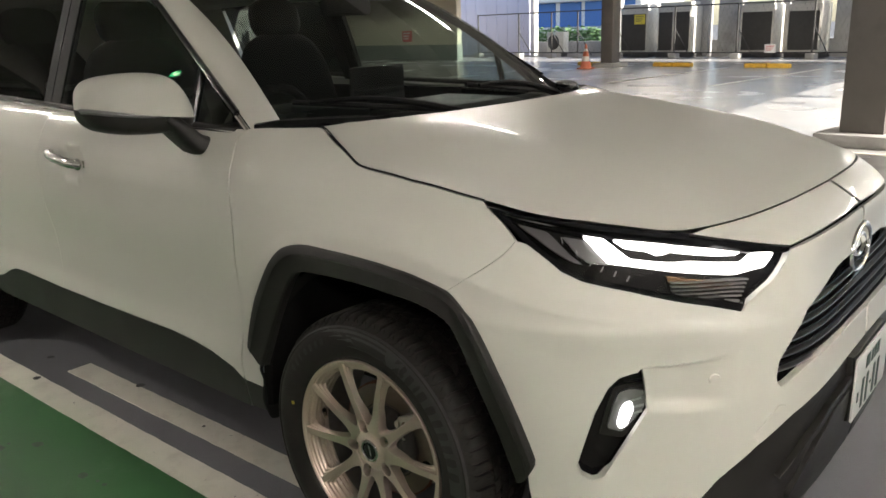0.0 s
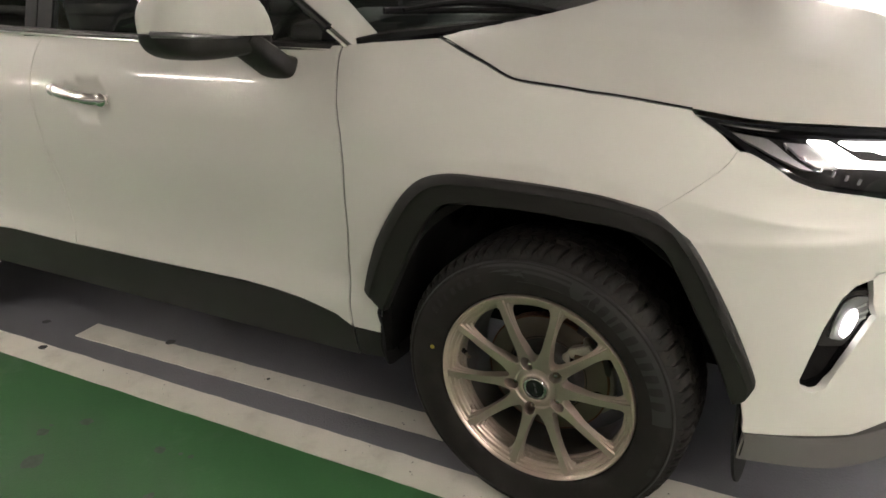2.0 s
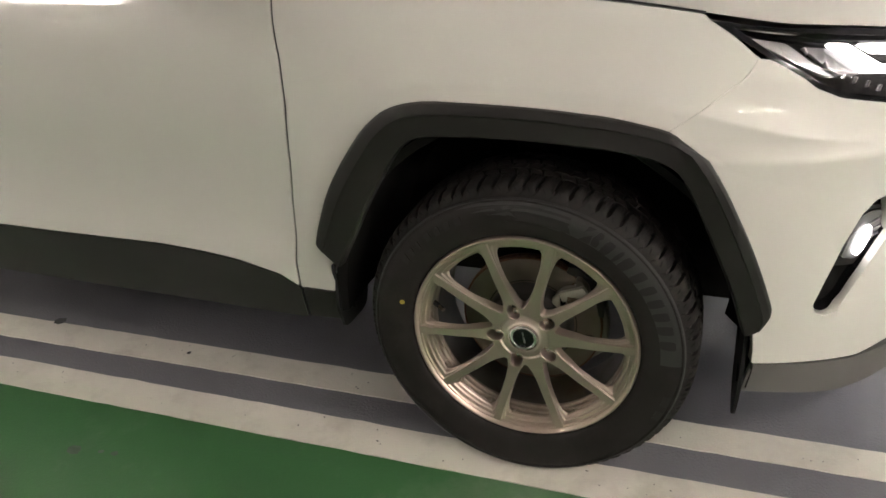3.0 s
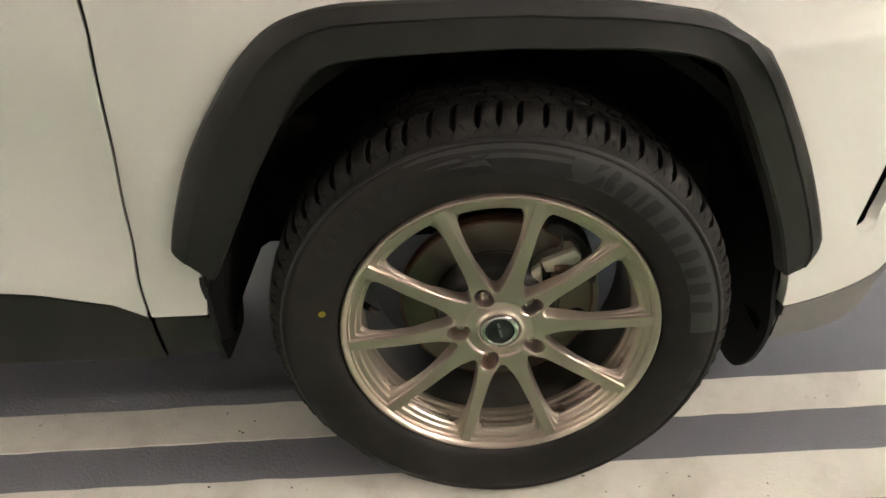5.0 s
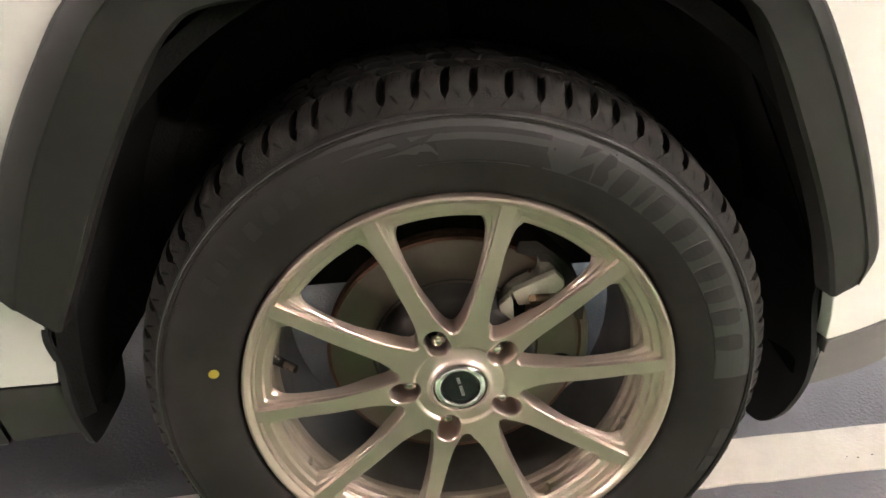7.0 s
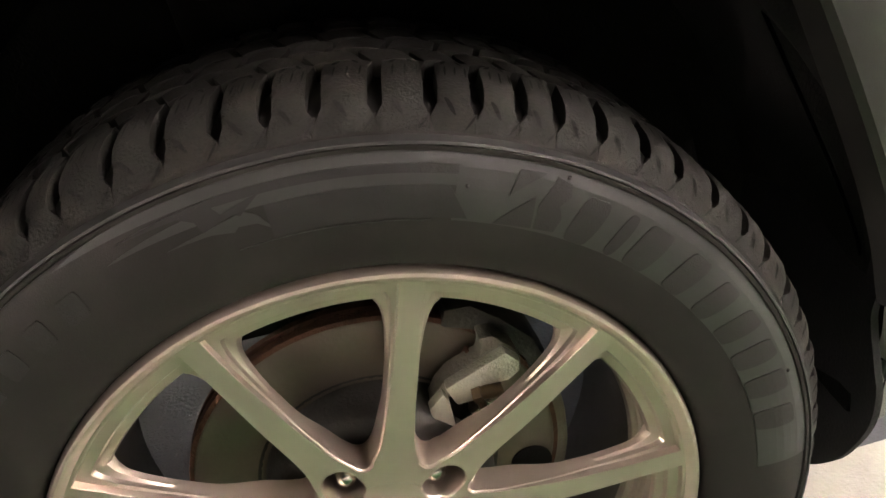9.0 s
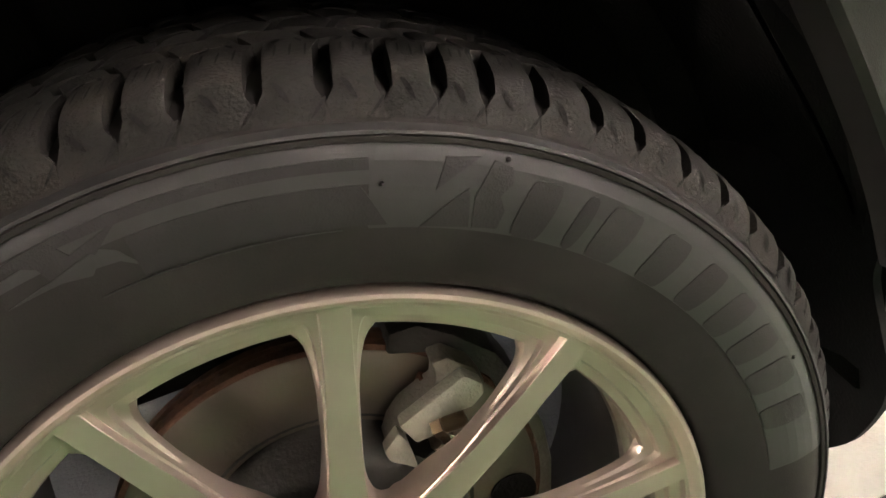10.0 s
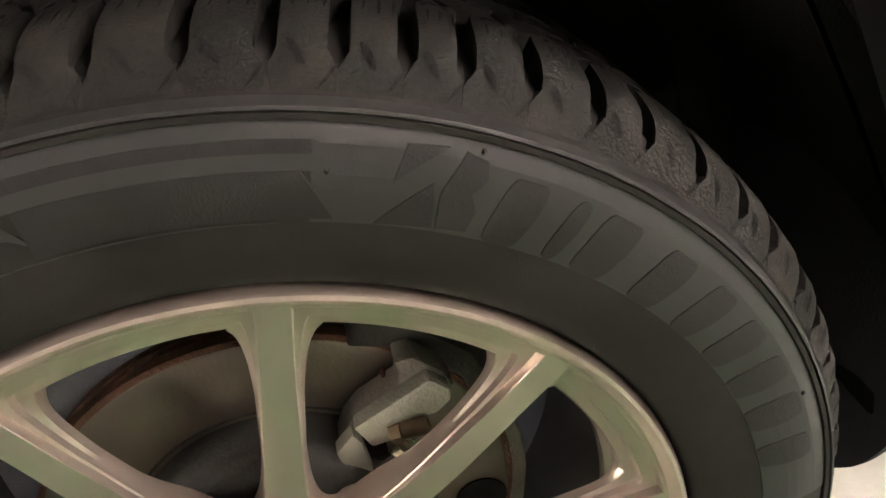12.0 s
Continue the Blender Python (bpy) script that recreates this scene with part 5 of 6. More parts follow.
def tyre(rim):
    seg = 252
    bm = bmesh.new()
    rs = [.2455, .248, .250, .2525, .2565, .262, .268, .276, .285, .294, .302, .310, .318, .3240]
    prof = [(r, float(side_y_of(r))) for r in rs]
    # rim-guard rib, double ring below the shoulder
    prof += [(.3268, -.0112), (.3276, -.0130), (.3300, -.0130), (.3306, -.0118), (.3312, -.0126), (.3326, -.0118), (.3336, -.0088), (.3346, -.0062), (.338, -.0012), (.342, .0050), (.346, .016), (.347, .040), (.3475, .185), (.343, .206), (.335, .219), (.303, .226), (.268, .222), (.250, .213), (.246, .205)]
    rings = lathe(bm, prof, seg)
    for v in bm.verts:
        flat_foot(v.co)
    ty = part("tyre", bm, RUBBER, rim, "black winter tyre with blocky tread", sharp=40)
    # tread blocks
    bm = bmesh.new()
    rnd = random.Random(4)
    pitch = [5.3, 5.4, 5.2, 3.9, 5.7, 5.3, 5.4, 4.6, 4.5, 5.6, 5.2, 4.5, 4.4, 4.0, 4.9, 5.4, 4.7, 5.7, 5.6, 5.0, 6.1]
    rest = [rnd.choice((4.3, 4.8, 5.2, 5.7)) for _ in range(50)]
    widths = pitch + [w * (360 - sum(pitch)) / sum(rest) for w in rest]
    n = len(widths)
    tot = sum(widths)
    edges = radians(-40.3) + np.cumsum([0] + widths) / tot * math.tau
    # rows across the tread: outline in depth y, wave of the groove, height
    R = .3595

    def crown(y):
        return R - .0022 * ((y - .105) / .09) ** 2 - .012 * max(0, (abs(y - .105) - .072) / .03) ** 2

    def block(a0, a1, ys, shift, base_r=.346, gap=.0042, sipes=3):
        """One tread block between two angles; ys the run across, shift skews it."""
        rows = []
        m = 5
        for y in ys:
            line = []
            sk = shift(y)
            top = crown(y)
            g = gap / top
            for j in range(m):
                t = j / (m - 1)
                a = a0 + g / 2 + sk + (a1 - a0 - g) * t
                line.append((a, top - (.0012 if j in (0, m - 1) else 0)))
            rows.append(line)
        top_v = [[bm.verts.new(flat_foot(Vector((r * math.sin(a), y, r * math.cos(a))))) for a, r in line] for line, y in zip(rows, ys)]
        bot_v = [[bm.verts.new(flat_foot(Vector((base_r * math.sin(a), y, base_r * math.cos(a))))) for a, r in line] for line, y in zip(rows, ys)]
        ny = len(ys)
        for i in range(ny - 1):
            for j in range(m - 1):
                bm.faces.new((top_v[i][j], top_v[i][j + 1], top_v[i + 1][j + 1], top_v[i + 1][j]))
        for i in range(ny - 1):
            bm.faces.new((top_v[i][0], top_v[i + 1][0], bot_v[i + 1][0], bot_v[i][0]))
            bm.faces.new((top_v[i][-1], bot_v[i][-1], bot_v[i + 1][-1], top_v[i + 1][-1]))
        for j in range(m - 1):
            bm.faces.new((top_v[0][j], bot_v[0][j], bot_v[0][j + 1], top_v[0][j + 1]))
            bm.faces.new((top_v[-1][j], top_v[-1][j + 1], bot_v[-1][j + 1], bot_v[-1][j]))

    for k in range(n):
        a0, a1 = edges[k], edges[k + 1]
        # outer shoulder block: wraps over on to the sidewall
        ys = [-.0050, .0035, .008, .014, .021, .030, .042, .056]
        m = 6
        cols = []
        lean = lambda y: .010 * (y - .02) / .04 + (.006 if y > .05 else 0)
        for j in range(m):
            t = j / (m - 1)
            col = []
            for y in ys:
                r = {-.0050: .3362, .0035: .3425, .008: .3490, .014: .3532, .021: .3560, .030: .3578, .042: .3590, .056: .3595}[y]
                # the groove opens from a shallow notch near the sidewall
                g = .0088 * ease(.0030, .0085, y) * (1 - .30 * ease(.04, .056, y)) / r
                a = a0 + g / 2 + (a1 - a0 - g) * t + lean(y)
                col.append((a, r - (.0010 if j in (0, m - 1) else 0) + .0004 * math.sin(9 * t + k), y))
            cols.append(col)
        tv = [[bm.verts.new(flat_foot(Vector((r * math.sin(a), y, r * math.cos(a))))) for a, r, y in c] for c in cols]
        bv = [[bm.verts.new(flat_foot(Vector((min(.345, r - .001) * math.sin(a), max(y, .014), min(.345, r - .001) * math.cos(a))))) for a, r, y in c] for c in cols]
        for j in range(m - 1):
            for i in range(len(ys) - 1):
                bm.faces.new((tv[j][i], tv[j + 1][i], tv[j + 1][i + 1], tv[j][i + 1]))
            bm.faces.new((tv[j][-1], tv[j + 1][-1], bv[j + 1][-1], bv[j][-1]))
        for c, b, flip in ((tv[0], bv[0], 0), (tv[-1], bv[-1], 1)):
            for i in range(len(ys) - 1):
                bm.faces.new((c[i], c[i + 1], b[i + 1], b[i]) if not flip else (c[i], b[i], b[i + 1], c[i + 1]))
        # middle and inner rows
        for y0, y1, sk in ((.060, .081, -.020), (.086, .108, .018), (.113, .136, -.018), (.141, .160, .012), (.164, .205, -.008)):
            off = (edges[k] * 0) + .013 * (y0 * 100 % 3)
            block(a0 + off, a1 + off, np.linspace(y0, y1, 3), lambda y, s=sk, c=y0: s * (y - c) / .022, gap=.0050)
    part("tyre_tread", bm, TREAD, ty, "dusty blocky tread with deep cross grooves", sharp=30)
    # flat black strips painted in for the shade of shoulder nicks, fine cuts and block sipes
    bm = bmesh.new()
    sy = [-.0050, .0035, .008, .014, .021, .030, .042, .056]
    sr = [.3362, .3425, .3490, .3532, .3560, .3578, .3590, .3595]

    def cut_shade(a0_, y0_, a1_, y1_, w0, w1, lift=.0007):
        """A dark strip laid on the shoulder from one place to another, as a cut's shade; it tapers at both ends."""
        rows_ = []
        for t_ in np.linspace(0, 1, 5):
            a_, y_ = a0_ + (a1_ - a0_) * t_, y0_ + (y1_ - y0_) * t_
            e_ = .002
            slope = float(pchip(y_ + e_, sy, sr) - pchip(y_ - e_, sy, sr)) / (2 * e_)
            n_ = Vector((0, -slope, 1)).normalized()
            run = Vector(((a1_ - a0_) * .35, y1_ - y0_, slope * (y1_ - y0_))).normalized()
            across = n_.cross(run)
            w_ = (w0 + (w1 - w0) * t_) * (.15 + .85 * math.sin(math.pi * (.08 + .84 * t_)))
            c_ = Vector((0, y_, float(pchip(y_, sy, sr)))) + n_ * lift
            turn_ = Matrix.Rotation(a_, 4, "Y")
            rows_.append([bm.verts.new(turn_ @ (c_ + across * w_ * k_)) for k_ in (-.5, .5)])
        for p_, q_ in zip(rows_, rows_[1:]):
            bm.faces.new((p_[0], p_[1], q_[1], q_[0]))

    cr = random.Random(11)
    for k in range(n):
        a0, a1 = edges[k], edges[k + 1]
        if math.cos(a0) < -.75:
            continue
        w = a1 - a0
        cut_shade(a0 - .004, .0045, a0 - .026, -.0046, .0020, .0012)
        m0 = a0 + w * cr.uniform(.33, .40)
        cut_shade(m0 - .010, .0098, m0 + .008, .0036, .0034, .0026)
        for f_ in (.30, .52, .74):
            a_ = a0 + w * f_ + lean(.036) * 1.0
            cut_shade(a_, .0290 + cr.uniform(-.002, .002), a_ + .006, .0440, .0013, .0013)
        cut_shade(a0 + w * .36, .0475, a0 + w * .50, .0545, .0030, .0030)
        cut_shade(a0 + w * .80, .0480, a0 + w * .72, .0550, .0022, .0022)
    tagged(part("sipe_shade", bm, LINER, ty), kind="stuff")
    # smooth raised ring under the shoulder
    bm = bmesh.new()
    lathe(bm, [(.3308, -.0120), (.3313, -.0132), (.3328, -.0126), (.3340, -.0092), (.3346, -.0064)], seg)
    for v in bm.verts:
        flat_foot(v.co)
    part("sidewall_ring", bm, MARK, ty, "smooth grey ring moulded below the shoulder")

    def patch(loops, name, material, lift, label="", parent=ty):
        """Flat shapes laid on the sidewall: outlines of (angle in degrees, radius)."""
        allv, allf = [], []
        for lpz in loops:
            pl = resample([(radians(a) * .30, r) for a, r in lpz], .004)
            q, fs, rg = fill(pl, [], .006)
            a, r = q[:, 0] / .30, q[:, 1]
            p = np.c_[r * np.sin(a), side_y_of(r) - lift, r * np.cos(a)]
            b = len(allv)
            k = len(p)
            ring = rg[0]
            low = p[ring] + (0, lift + .0004, 0)
            allv += list(p) + list(low)
            allf += [tuple(i + b for i in f) for f in fs]
            allf += [(b + ring[i], b + ring[(i + 1) % len(ring)], b + k + (i + 1) % len(ring), b + k + i) for i in range(len(ring))]
        for i, p in enumerate(allv):
            allv[i] = flat_foot(Vector(p))
        return solid(name, allv, allf, material, parent, label, smooth=False)

    # smoother lighter band with matt marks on it
    def arc_band(a0, a1, r0, r1, n=30, cut0=0.0, cut1=0.0):
        t = np.linspace(0, 1, n)
        return [(a0 + cut0 + (a1 - a0 - cut0 - cut1 * 0) * k, r1) for k in t] + [(a1 + cut1 - (a1 + cut1 - a0) * k, r0) for k in t]
    taper = lambda a0, a1, mid, r0, r1, n=30: [(a0 + (a1 - a0) * k, mid + (r1 - mid) * min(1, k * 3) ** .7) for k in np.linspace(0, 1, n)] + [(a1 - (a1 - a0) * k, mid + (r0 - mid) * min(1, (1 - k) * 3) ** .7) for k in np.linspace(0, 1, n)[:-1]]
    patch([arc_band(18.4, 90, .2862, .3290, 60), taper(-19, 18.6, .3105, .3085, .3152), taper(-24, 18.6, .3240, .3205, .3290), [(-13, .3015), (-8.5, .3035), (-4.0, .3078), (-2.8, .3040), (-1.4, .2925), (-3.0, .2988), (-5.0, .3000), (-5.6, .2975), (-8.0, .3005)]], "sidewall_band", MARK, .0004, "smooth lighter band on the sidewall")
    patch([[(-6 + 22 * k, .2862) for k in np.linspace(0, 1, 30)] + [(16 - 22 * k, .2857) for k in np.linspace(0, 1, 30)]], "mould_line", MARK, .0007, "fine raised moulding line")
    # plain wedges and slanted bars stand for the maker's mark and lettering
    marks = [[(24.3, .3060), (24.9, .3217), (27.9, .3228), (26.2, .3150)], [(23.3, .2868), (25.4, .2985), (27.3, .3080), (27.7, .2990), (28.1, .2880)], [(28.4, .2880), (28.0, .3040), (29.2, .3222), (30.9, .3205), (31.3, .3130), (30.4, .3060), (31.2, .2990), (31.0, .2890)]]
    for a, w in ((32.2, 5.0), (38.0, 2.4), (41.0, 5.6), (48.0, 5.2), (54.4, 4.8), (60.2, 5.0), (66.0, 5.2), (71.8, 5.6), (78.4, 5.6)):
        w, sl = w * .70, .9
        marks.append([tuple(v) for v in np.array(rounded([(a * .3, 2.865), ((a + sl) * .3, 3.17), ((a + sl + w) * .3, 3.17), ((a + w) * .3, 2.865)], .25, 3)) * (1 / .3, .1)])
    for k, w in enumerate((3.0, 2.2, 1.4, 2.8, 2.8, 2.8, 3.0)):
        a = -57 + 5.0 * k
        marks.append([tuple(v) for v in np.array(rounded([(a * .3, 2.93), ((a + .6) * .3, 3.10), ((a + .6 + w) * .3, 3.10), ((a + w) * .3, 2.93)], .18, 3)) * (1 / .3, .1)])
    marks.append([(-10.5, .3165), (-7.2, .3190), (-6.2, .3105), (-1.8, .3160), (-4.4, .3060), (-5.0, .3085), (-8.6, .3035), (-8.9, .3110)])
    marks.append(taper(-17, 18.4, .3180, .3152, .3205))
    marks.append(arc_band(-1.8, 17.6, .2880, .3085, 24, 0, 2.6))
    for m_ in marks:
        patch([m_], "sidewall_mark", DARKMARK, .0009, "plain matt bar moulded on the sidewall")
    for loop_ in [[(104, .309), (109, .309), (109, .324), (104, .324)], [(111.5, .309), (116, .309), (116, .324), (111.5, .324)]]:
        patch([loop_], "size_mark", DARKMARK, .0009)
    # small moulding nubs
    for a, r in ((30.4, .3235), (19.5, .3085), (74, .320), (-35, .325), (-62, .325), (140, .325)):
        bm = bmesh.new()
        x, z = polar(r, radians(a))
        bmesh.ops.create_uvsphere(bm, u_segments=8, v_segments=6, radius=.0013, matrix=Matrix.Translation((x, float(side_y_of(r)) - .0006, z)))
        part("moulding_nub", bm, DARKMARK, ty)
    # yellow balance dot
    bm = bmesh.new()
    a, r = math.atan2(-.265, .064), .2726
    x, z = polar(r, a)
    bmesh.ops.create_circle(bm, cap_ends=True, segments=20, radius=.0056, matrix=Matrix.Translation((x, float(side_y_of(r)) - .0012, z)) @ Matrix.Rotation(radians(90), 4, "X") @ Matrix.Rotation(radians(12), 4, "Y"))
    part("paint_dot", bm, YELLOW, ty, "small yellow paint dot")
    return ty


front = wheel_at(Matrix.Translation((0, 0, AXLE)) @ Matrix.Rotation(radians(-1.0), 4, "X"))


def wheel_copy(m):
    w = copy_thing(front, m)
    w.parent = car
    w.name = "wheel"
    return w


wheel_copy(Matrix.Translation((-BASE, 0, AXLE)))
turn = Matrix.Rotation(math.pi, 4, "Z")
wheel_copy(Matrix.Translation((0, 2 * YC, AXLE)) @ turn)
wheel_copy(Matrix.Translation((-BASE, 2 * YC, AXLE)) @ turn)


def brake(x0, y0, sgn):
    m = Matrix.Translation((x0, y0, AXLE)) @ Matrix.Diagonal((1, sgn, 1, 1))
    bm = bmesh.new()
    lathe(bm, [(.095, .083), (.100, .0815), (.150, .0815), (.1525, .083)], 96)
    lathe(bm, [(.1525, .104), (.150, .1055), (.080, .1055)], 96)
    bmesh.ops.transform(bm, matrix=m, verts=bm.verts)
    disc = part("brake_disc", bm, DISC, car, "worn steel brake disc with a rusty rim")
    bm = bmesh.new()
    lathe(bm, [(.1525, .0825), (.1565, .0832), (.1570, .0905), (.1535, .0912), (.1535, .0960), (.1570, .0968), (.1565, .1042), (.1525, .1048)], 96)
    for k in range(60):
        box(bm, -.0022, .0022, .0905, .0970, .146, .155, 0, Matrix.Rotation(k * math.tau / 60, 4, "Y"))
    bmesh.ops.transform(bm, matrix=m, verts=bm.verts)
    part("disc_edge", bm, RUST, disc, "rusty disc edge")
    bm = bmesh.new()
    lathe(bm, [(.030, .044), (.084, .046), (.090, .050), (.0945, .060), (.0955, .083), (.102, .0808)], 72)
    bmesh.ops.transform(bm, matrix=m, verts=bm.verts)
    part("disc_hat", bm, DARKCAST, disc, "dark cast disc hub")
    # caliper: bridge, two fingers, pad ears and a guide bolt
    at = lambda a, r, y: m @ Vector((r * math.sin(radians(a)), y, r * math.cos(radians(a))))

    def prism(bm, outline, y0_, y1_, bevel=.002, lean=0.0):
        n = len(outline)
        f_ = [bm.verts.new(at(a, r, y0_ + (lean * i / n))) for i, (a, r) in enumerate(outline)]
        b_ = [bm.verts.new(at(a, r, y1_)) for a, r in outline]
        fs = [bm.faces.new(f_), bm.faces.new(b_[::-1])]
        for i in range(n):
            fs.append(bm.faces.new((f_[i], b_[i], b_[(i + 1) % n], f_[(i + 1) % n])))
        bmesh.ops.recalc_face_normals(bm, faces=fs)
        bmesh.ops.bevel(bm, geom=list({e for f in fs for e in f.edges}), offset=bevel, segments=2, affect="EDGES", profile=.5)

    bm = bmesh.new()
    face = [(34.2, .1192), (44.5, .1668), (49.8, .1662), (52.0, .1598), (51.8, .1480), (46.3, .1335), (48.0, .1200), (42.8, .1085)]
    foot = [(35.4, .1120), (33.0, .0954), (44.9, .0766), (61.1, .0800), (67.0, .0830), (65.0, .0925), (58.6, .0904), (52.3, .0875), (39.5, .1075)]
    prism(bm, face, .046, .058, .0022)
    prism(bm, foot, .049, .060, .0018)
    cal = part("brake_caliper", bm, CALIPER, car, "zinc-plated cast brake caliper")
    bm = bmesh.new()
    prism(bm, [(35.4, .0820), (34.4, .1080), (36.0, .1230), (41.8, .1470), (40.2, .1560), (38.0, .1620), (41.0, .1690), (48.5, .1680), (53.5, .1620), (52.5, .1450), (46.0, .1320), (45.0, .1090), (52.0, .0860), (64.0, .0850), (60.0, .0780), (45.0, .0740)], .0585, .078, .0025)
    part("caliper_body", bm, CASTING, cal)
    # thin black plate in place of the hollow's shade
    bm = bmesh.new()
    prism(bm, [(40.5, .1050), (44.5, .1180), (46.8, .1330), (53.0, .1400), (56.0, .1180), (54.0, .0930), (46.0, .0900)], .0562, .0583, .0005)
    part("caliper_recess_shade", bm, LINER, cal, "black plate standing in for the shaded hollow round the guide bolt")
    bm = bmesh.new()
    prism(bm, [(30, .150), (29, .166), (35, .176), (44, .175), (56, .176), (70, .170), (80, .160), (78, .150), (60, .158), (42, .158)], .080, .130, .003)
    part("caliper_bridge", bm, DARKCAST, cal)
    bm = bmesh.new()
    prism(bm, [(60, .120), (66, .158), (76, .168), (88, .167), (100, .169), (112, .172), (122, .160), (120, .130), (104, .112), (90, .102), (72, .098)], .088, .120, .004)
    part("caliper_bracket", bm, CASTING, cal, "grey cast caliper bracket")
    # solid black disc in place of the shaded hole in the bracket
    bm = bmesh.new()
    tube(bm, [at(106, .134, .080), at(106, .134, .0885)], .0185, 24)
    part("bracket_hole_shade", bm, LINER, cal)
    bm = bmesh.new()
    tube(bm, [at(46.9, .1275, .046), at(47.2, .1290, .045), at(51.2, .1402, .043), at(51.4, .1410, .043)], [.0046, .0058, .0058, .0048], 18)
    tube(bm, [at(45.6, .1230, .047), at(47.2, .1290, .045)], .0074, 6)
    tube(bm, [at(46.5, .1245, .044), at(50.6, .1200, .043)], .0036, 10)
    part("guide_bolt", bm, BOLT, cal, "bronzed guide bolt")
    bm = bmesh.new()
    prism(bm, [(45.5, .1150), (49.5, .1215), (53.5, .1230), (56.0, .1130), (54.0, .1060), (49.0, .1075)], .0470, .0510, .001)
    part("pad_tab", bm, STEEL, cal, "bright spring tab of the brake pad")
    bm = bmesh.new()
    prism(bm, [(40, .142), (58, .145), (58, .100), (42, .100)], .072, .081, .001)
    part("brake_pad", bm, RUST, cal)
    bm = bmesh.new()
    tube(bm, [at(51.0, .1195, .041), at(51.3, .1180, .047)], .0026, 10)
    part("pad_pin", bm, DARKCAST, cal)
    # dust shield, knuckle, axle and spring leg
    bm = bmesh.new()
    lathe(bm, [(.05, .112), (.140, .114), (.146, .108)], 64, radians(150), radians(330))
    bmesh.ops.transform(bm, matrix=m, verts=bm.verts)
    part("dust_shield", bm, LINER, car)
    bm = bmesh.new()
    tube(bm, [at(0, .001, .10), at(0, .001, .30)], .045, 20)
    tube(bm, [at(0, .05, .16), at(-4, .30, .26), at(-4, .55, .30)], [.045, .05, .05], 16)
    tube(bm, [at(180, .07, .13), at(182, .10, .40)], .022, 12)
    part("suspension_leg", bm, LINER, car)


brake(0, 0, 1)
brake(-BASE, 0, 1)
brake(0, 2 * YC, -1)
brake(-BASE, 2 * YC, -1)


def arch_liner(x0, left):
    bm = bmesh.new()
    n = 48
    rows = []
    for y, sc in ((.026, 1.045), (.040, 1.0), (.060, 1.0), (.16, 1.01), (.30, 1.0), (.34, .93)):
        rows.append([bm.verts.new((x0 + .445 * sc * math.sin(a) * (1.0 if a > 0 else .96), y + .050 * float(ease(.26, .44, .445 * math.sin(a))) * float(ease(.30, .10, y)), AXLE + (.47 * sc * math.cos(a)))) for a in np.linspace(-1.60, 1.76, n)])
    for r0, r1 in zip(rows, rows[1:]):
        for k in range(n - 1):
            bm.faces.new((r0[k], r0[k + 1], r1[k + 1], r1[k]))
    c = bm.verts.new((x0, .36, AXLE))
    for k in range(n - 1):
        if rows[-1][k].co.z > AXLE + .10 and rows[-1][k + 1].co.z > AXLE + .10:
            bm.faces.new((rows[-1][k], rows[-1][k + 1], c))
    if left:
        mirror_bm(bm)
    part("arch_liner", bm, LINER, car, "matt black wheel arch liner")


for x0 in (0, -BASE):
    for left in (False, True):
        arch_liner(x0, left)


def mud_guard(pts, x, bend, left):
    """A moulded flap: a bent sheet across the car, its outline given in depth and height."""
    bm = bmesh.new()
    o = resample(smooth_loop(pts, 6), .012)
    q, fs, rg = fill(o, [], .02)
    xs = np.array([x + bend * (.40 - z) for z in q[:, 1]])
    f_ = [bm.verts.new((a, b, c)) for a, (b, c) in zip(xs, q)]
    b_ = [bm.verts.new((a + math.copysign(.007, x), b, c)) for a, (b, c) in zip(xs, q)]
    for g in fs:
        bm.faces.new([f_[i] for i in g])
        bm.faces.new([b_[i] for i in g[::-1]])
    r = rg[0]
    for i in range(len(r)):
        j = (i + 1) % len(r)
        bm.faces.new((f_[r[i]], f_[r[j]], b_[r[j]], b_[r[i]]))
    bmesh.ops.recalc_face_normals(bm, faces=bm.faces)
    if left:
        mirror_bm(bm)
    part("mud_flap", bm, FLAP, car, "soft black flap at the arch's edge", sharp=50)


for left in (False, True):
    mud_guard([(.028, .47), (.026, .41), (.019, .352), (.033, .301), (.045, .285), (.09, .279), (.150, .280), (.170, .314), (.180, .337), (.228, .330), (.285, .32), (.30, .40), (.30, .50), (.16, .52)], -.440, 0.0, left)
    mud_guard([(.078, .43), (.078, .38), (.066, .335), (.058, .305), (.062, .262), (.086, .205), (.112, .165), (.154, .122), (.205, .103), (.26, .105), (.31, .14), (.36, .20), (.42, .26), (.42, .42), (.34, .47), (.16, .46)], .440, 0.0, left)

# ---- the parking floor ----
bm = bmesh.new()
bmesh.ops.create_grid(bm, x_segments=30, y_segments=30, size=150)
tagged(part("ground", bm, TARMAC, None, "asphalt ground outside the car park", smooth=False), category="ground", kind="structure").location = (0, 0, -.35)
SKEW = Matrix.Rotation(radians(-6.4), 4, "Z")
tagged(boxed("floor", -34, 26, -9, 4.6, -.30, 0.0, FLOORM, None, "grey epoxy-coated car park floor", .0), category="floor", kind="structure")
# far half of the floor, its brighter light put into the colour
tagged(boxed("floor_far", -34, 26, 4.6, 26.4, -.30, 0.0, FARFLOOR, None, "floor of the far bays, coloured paler for the brighter light there", .0), category="floor", kind="structure")


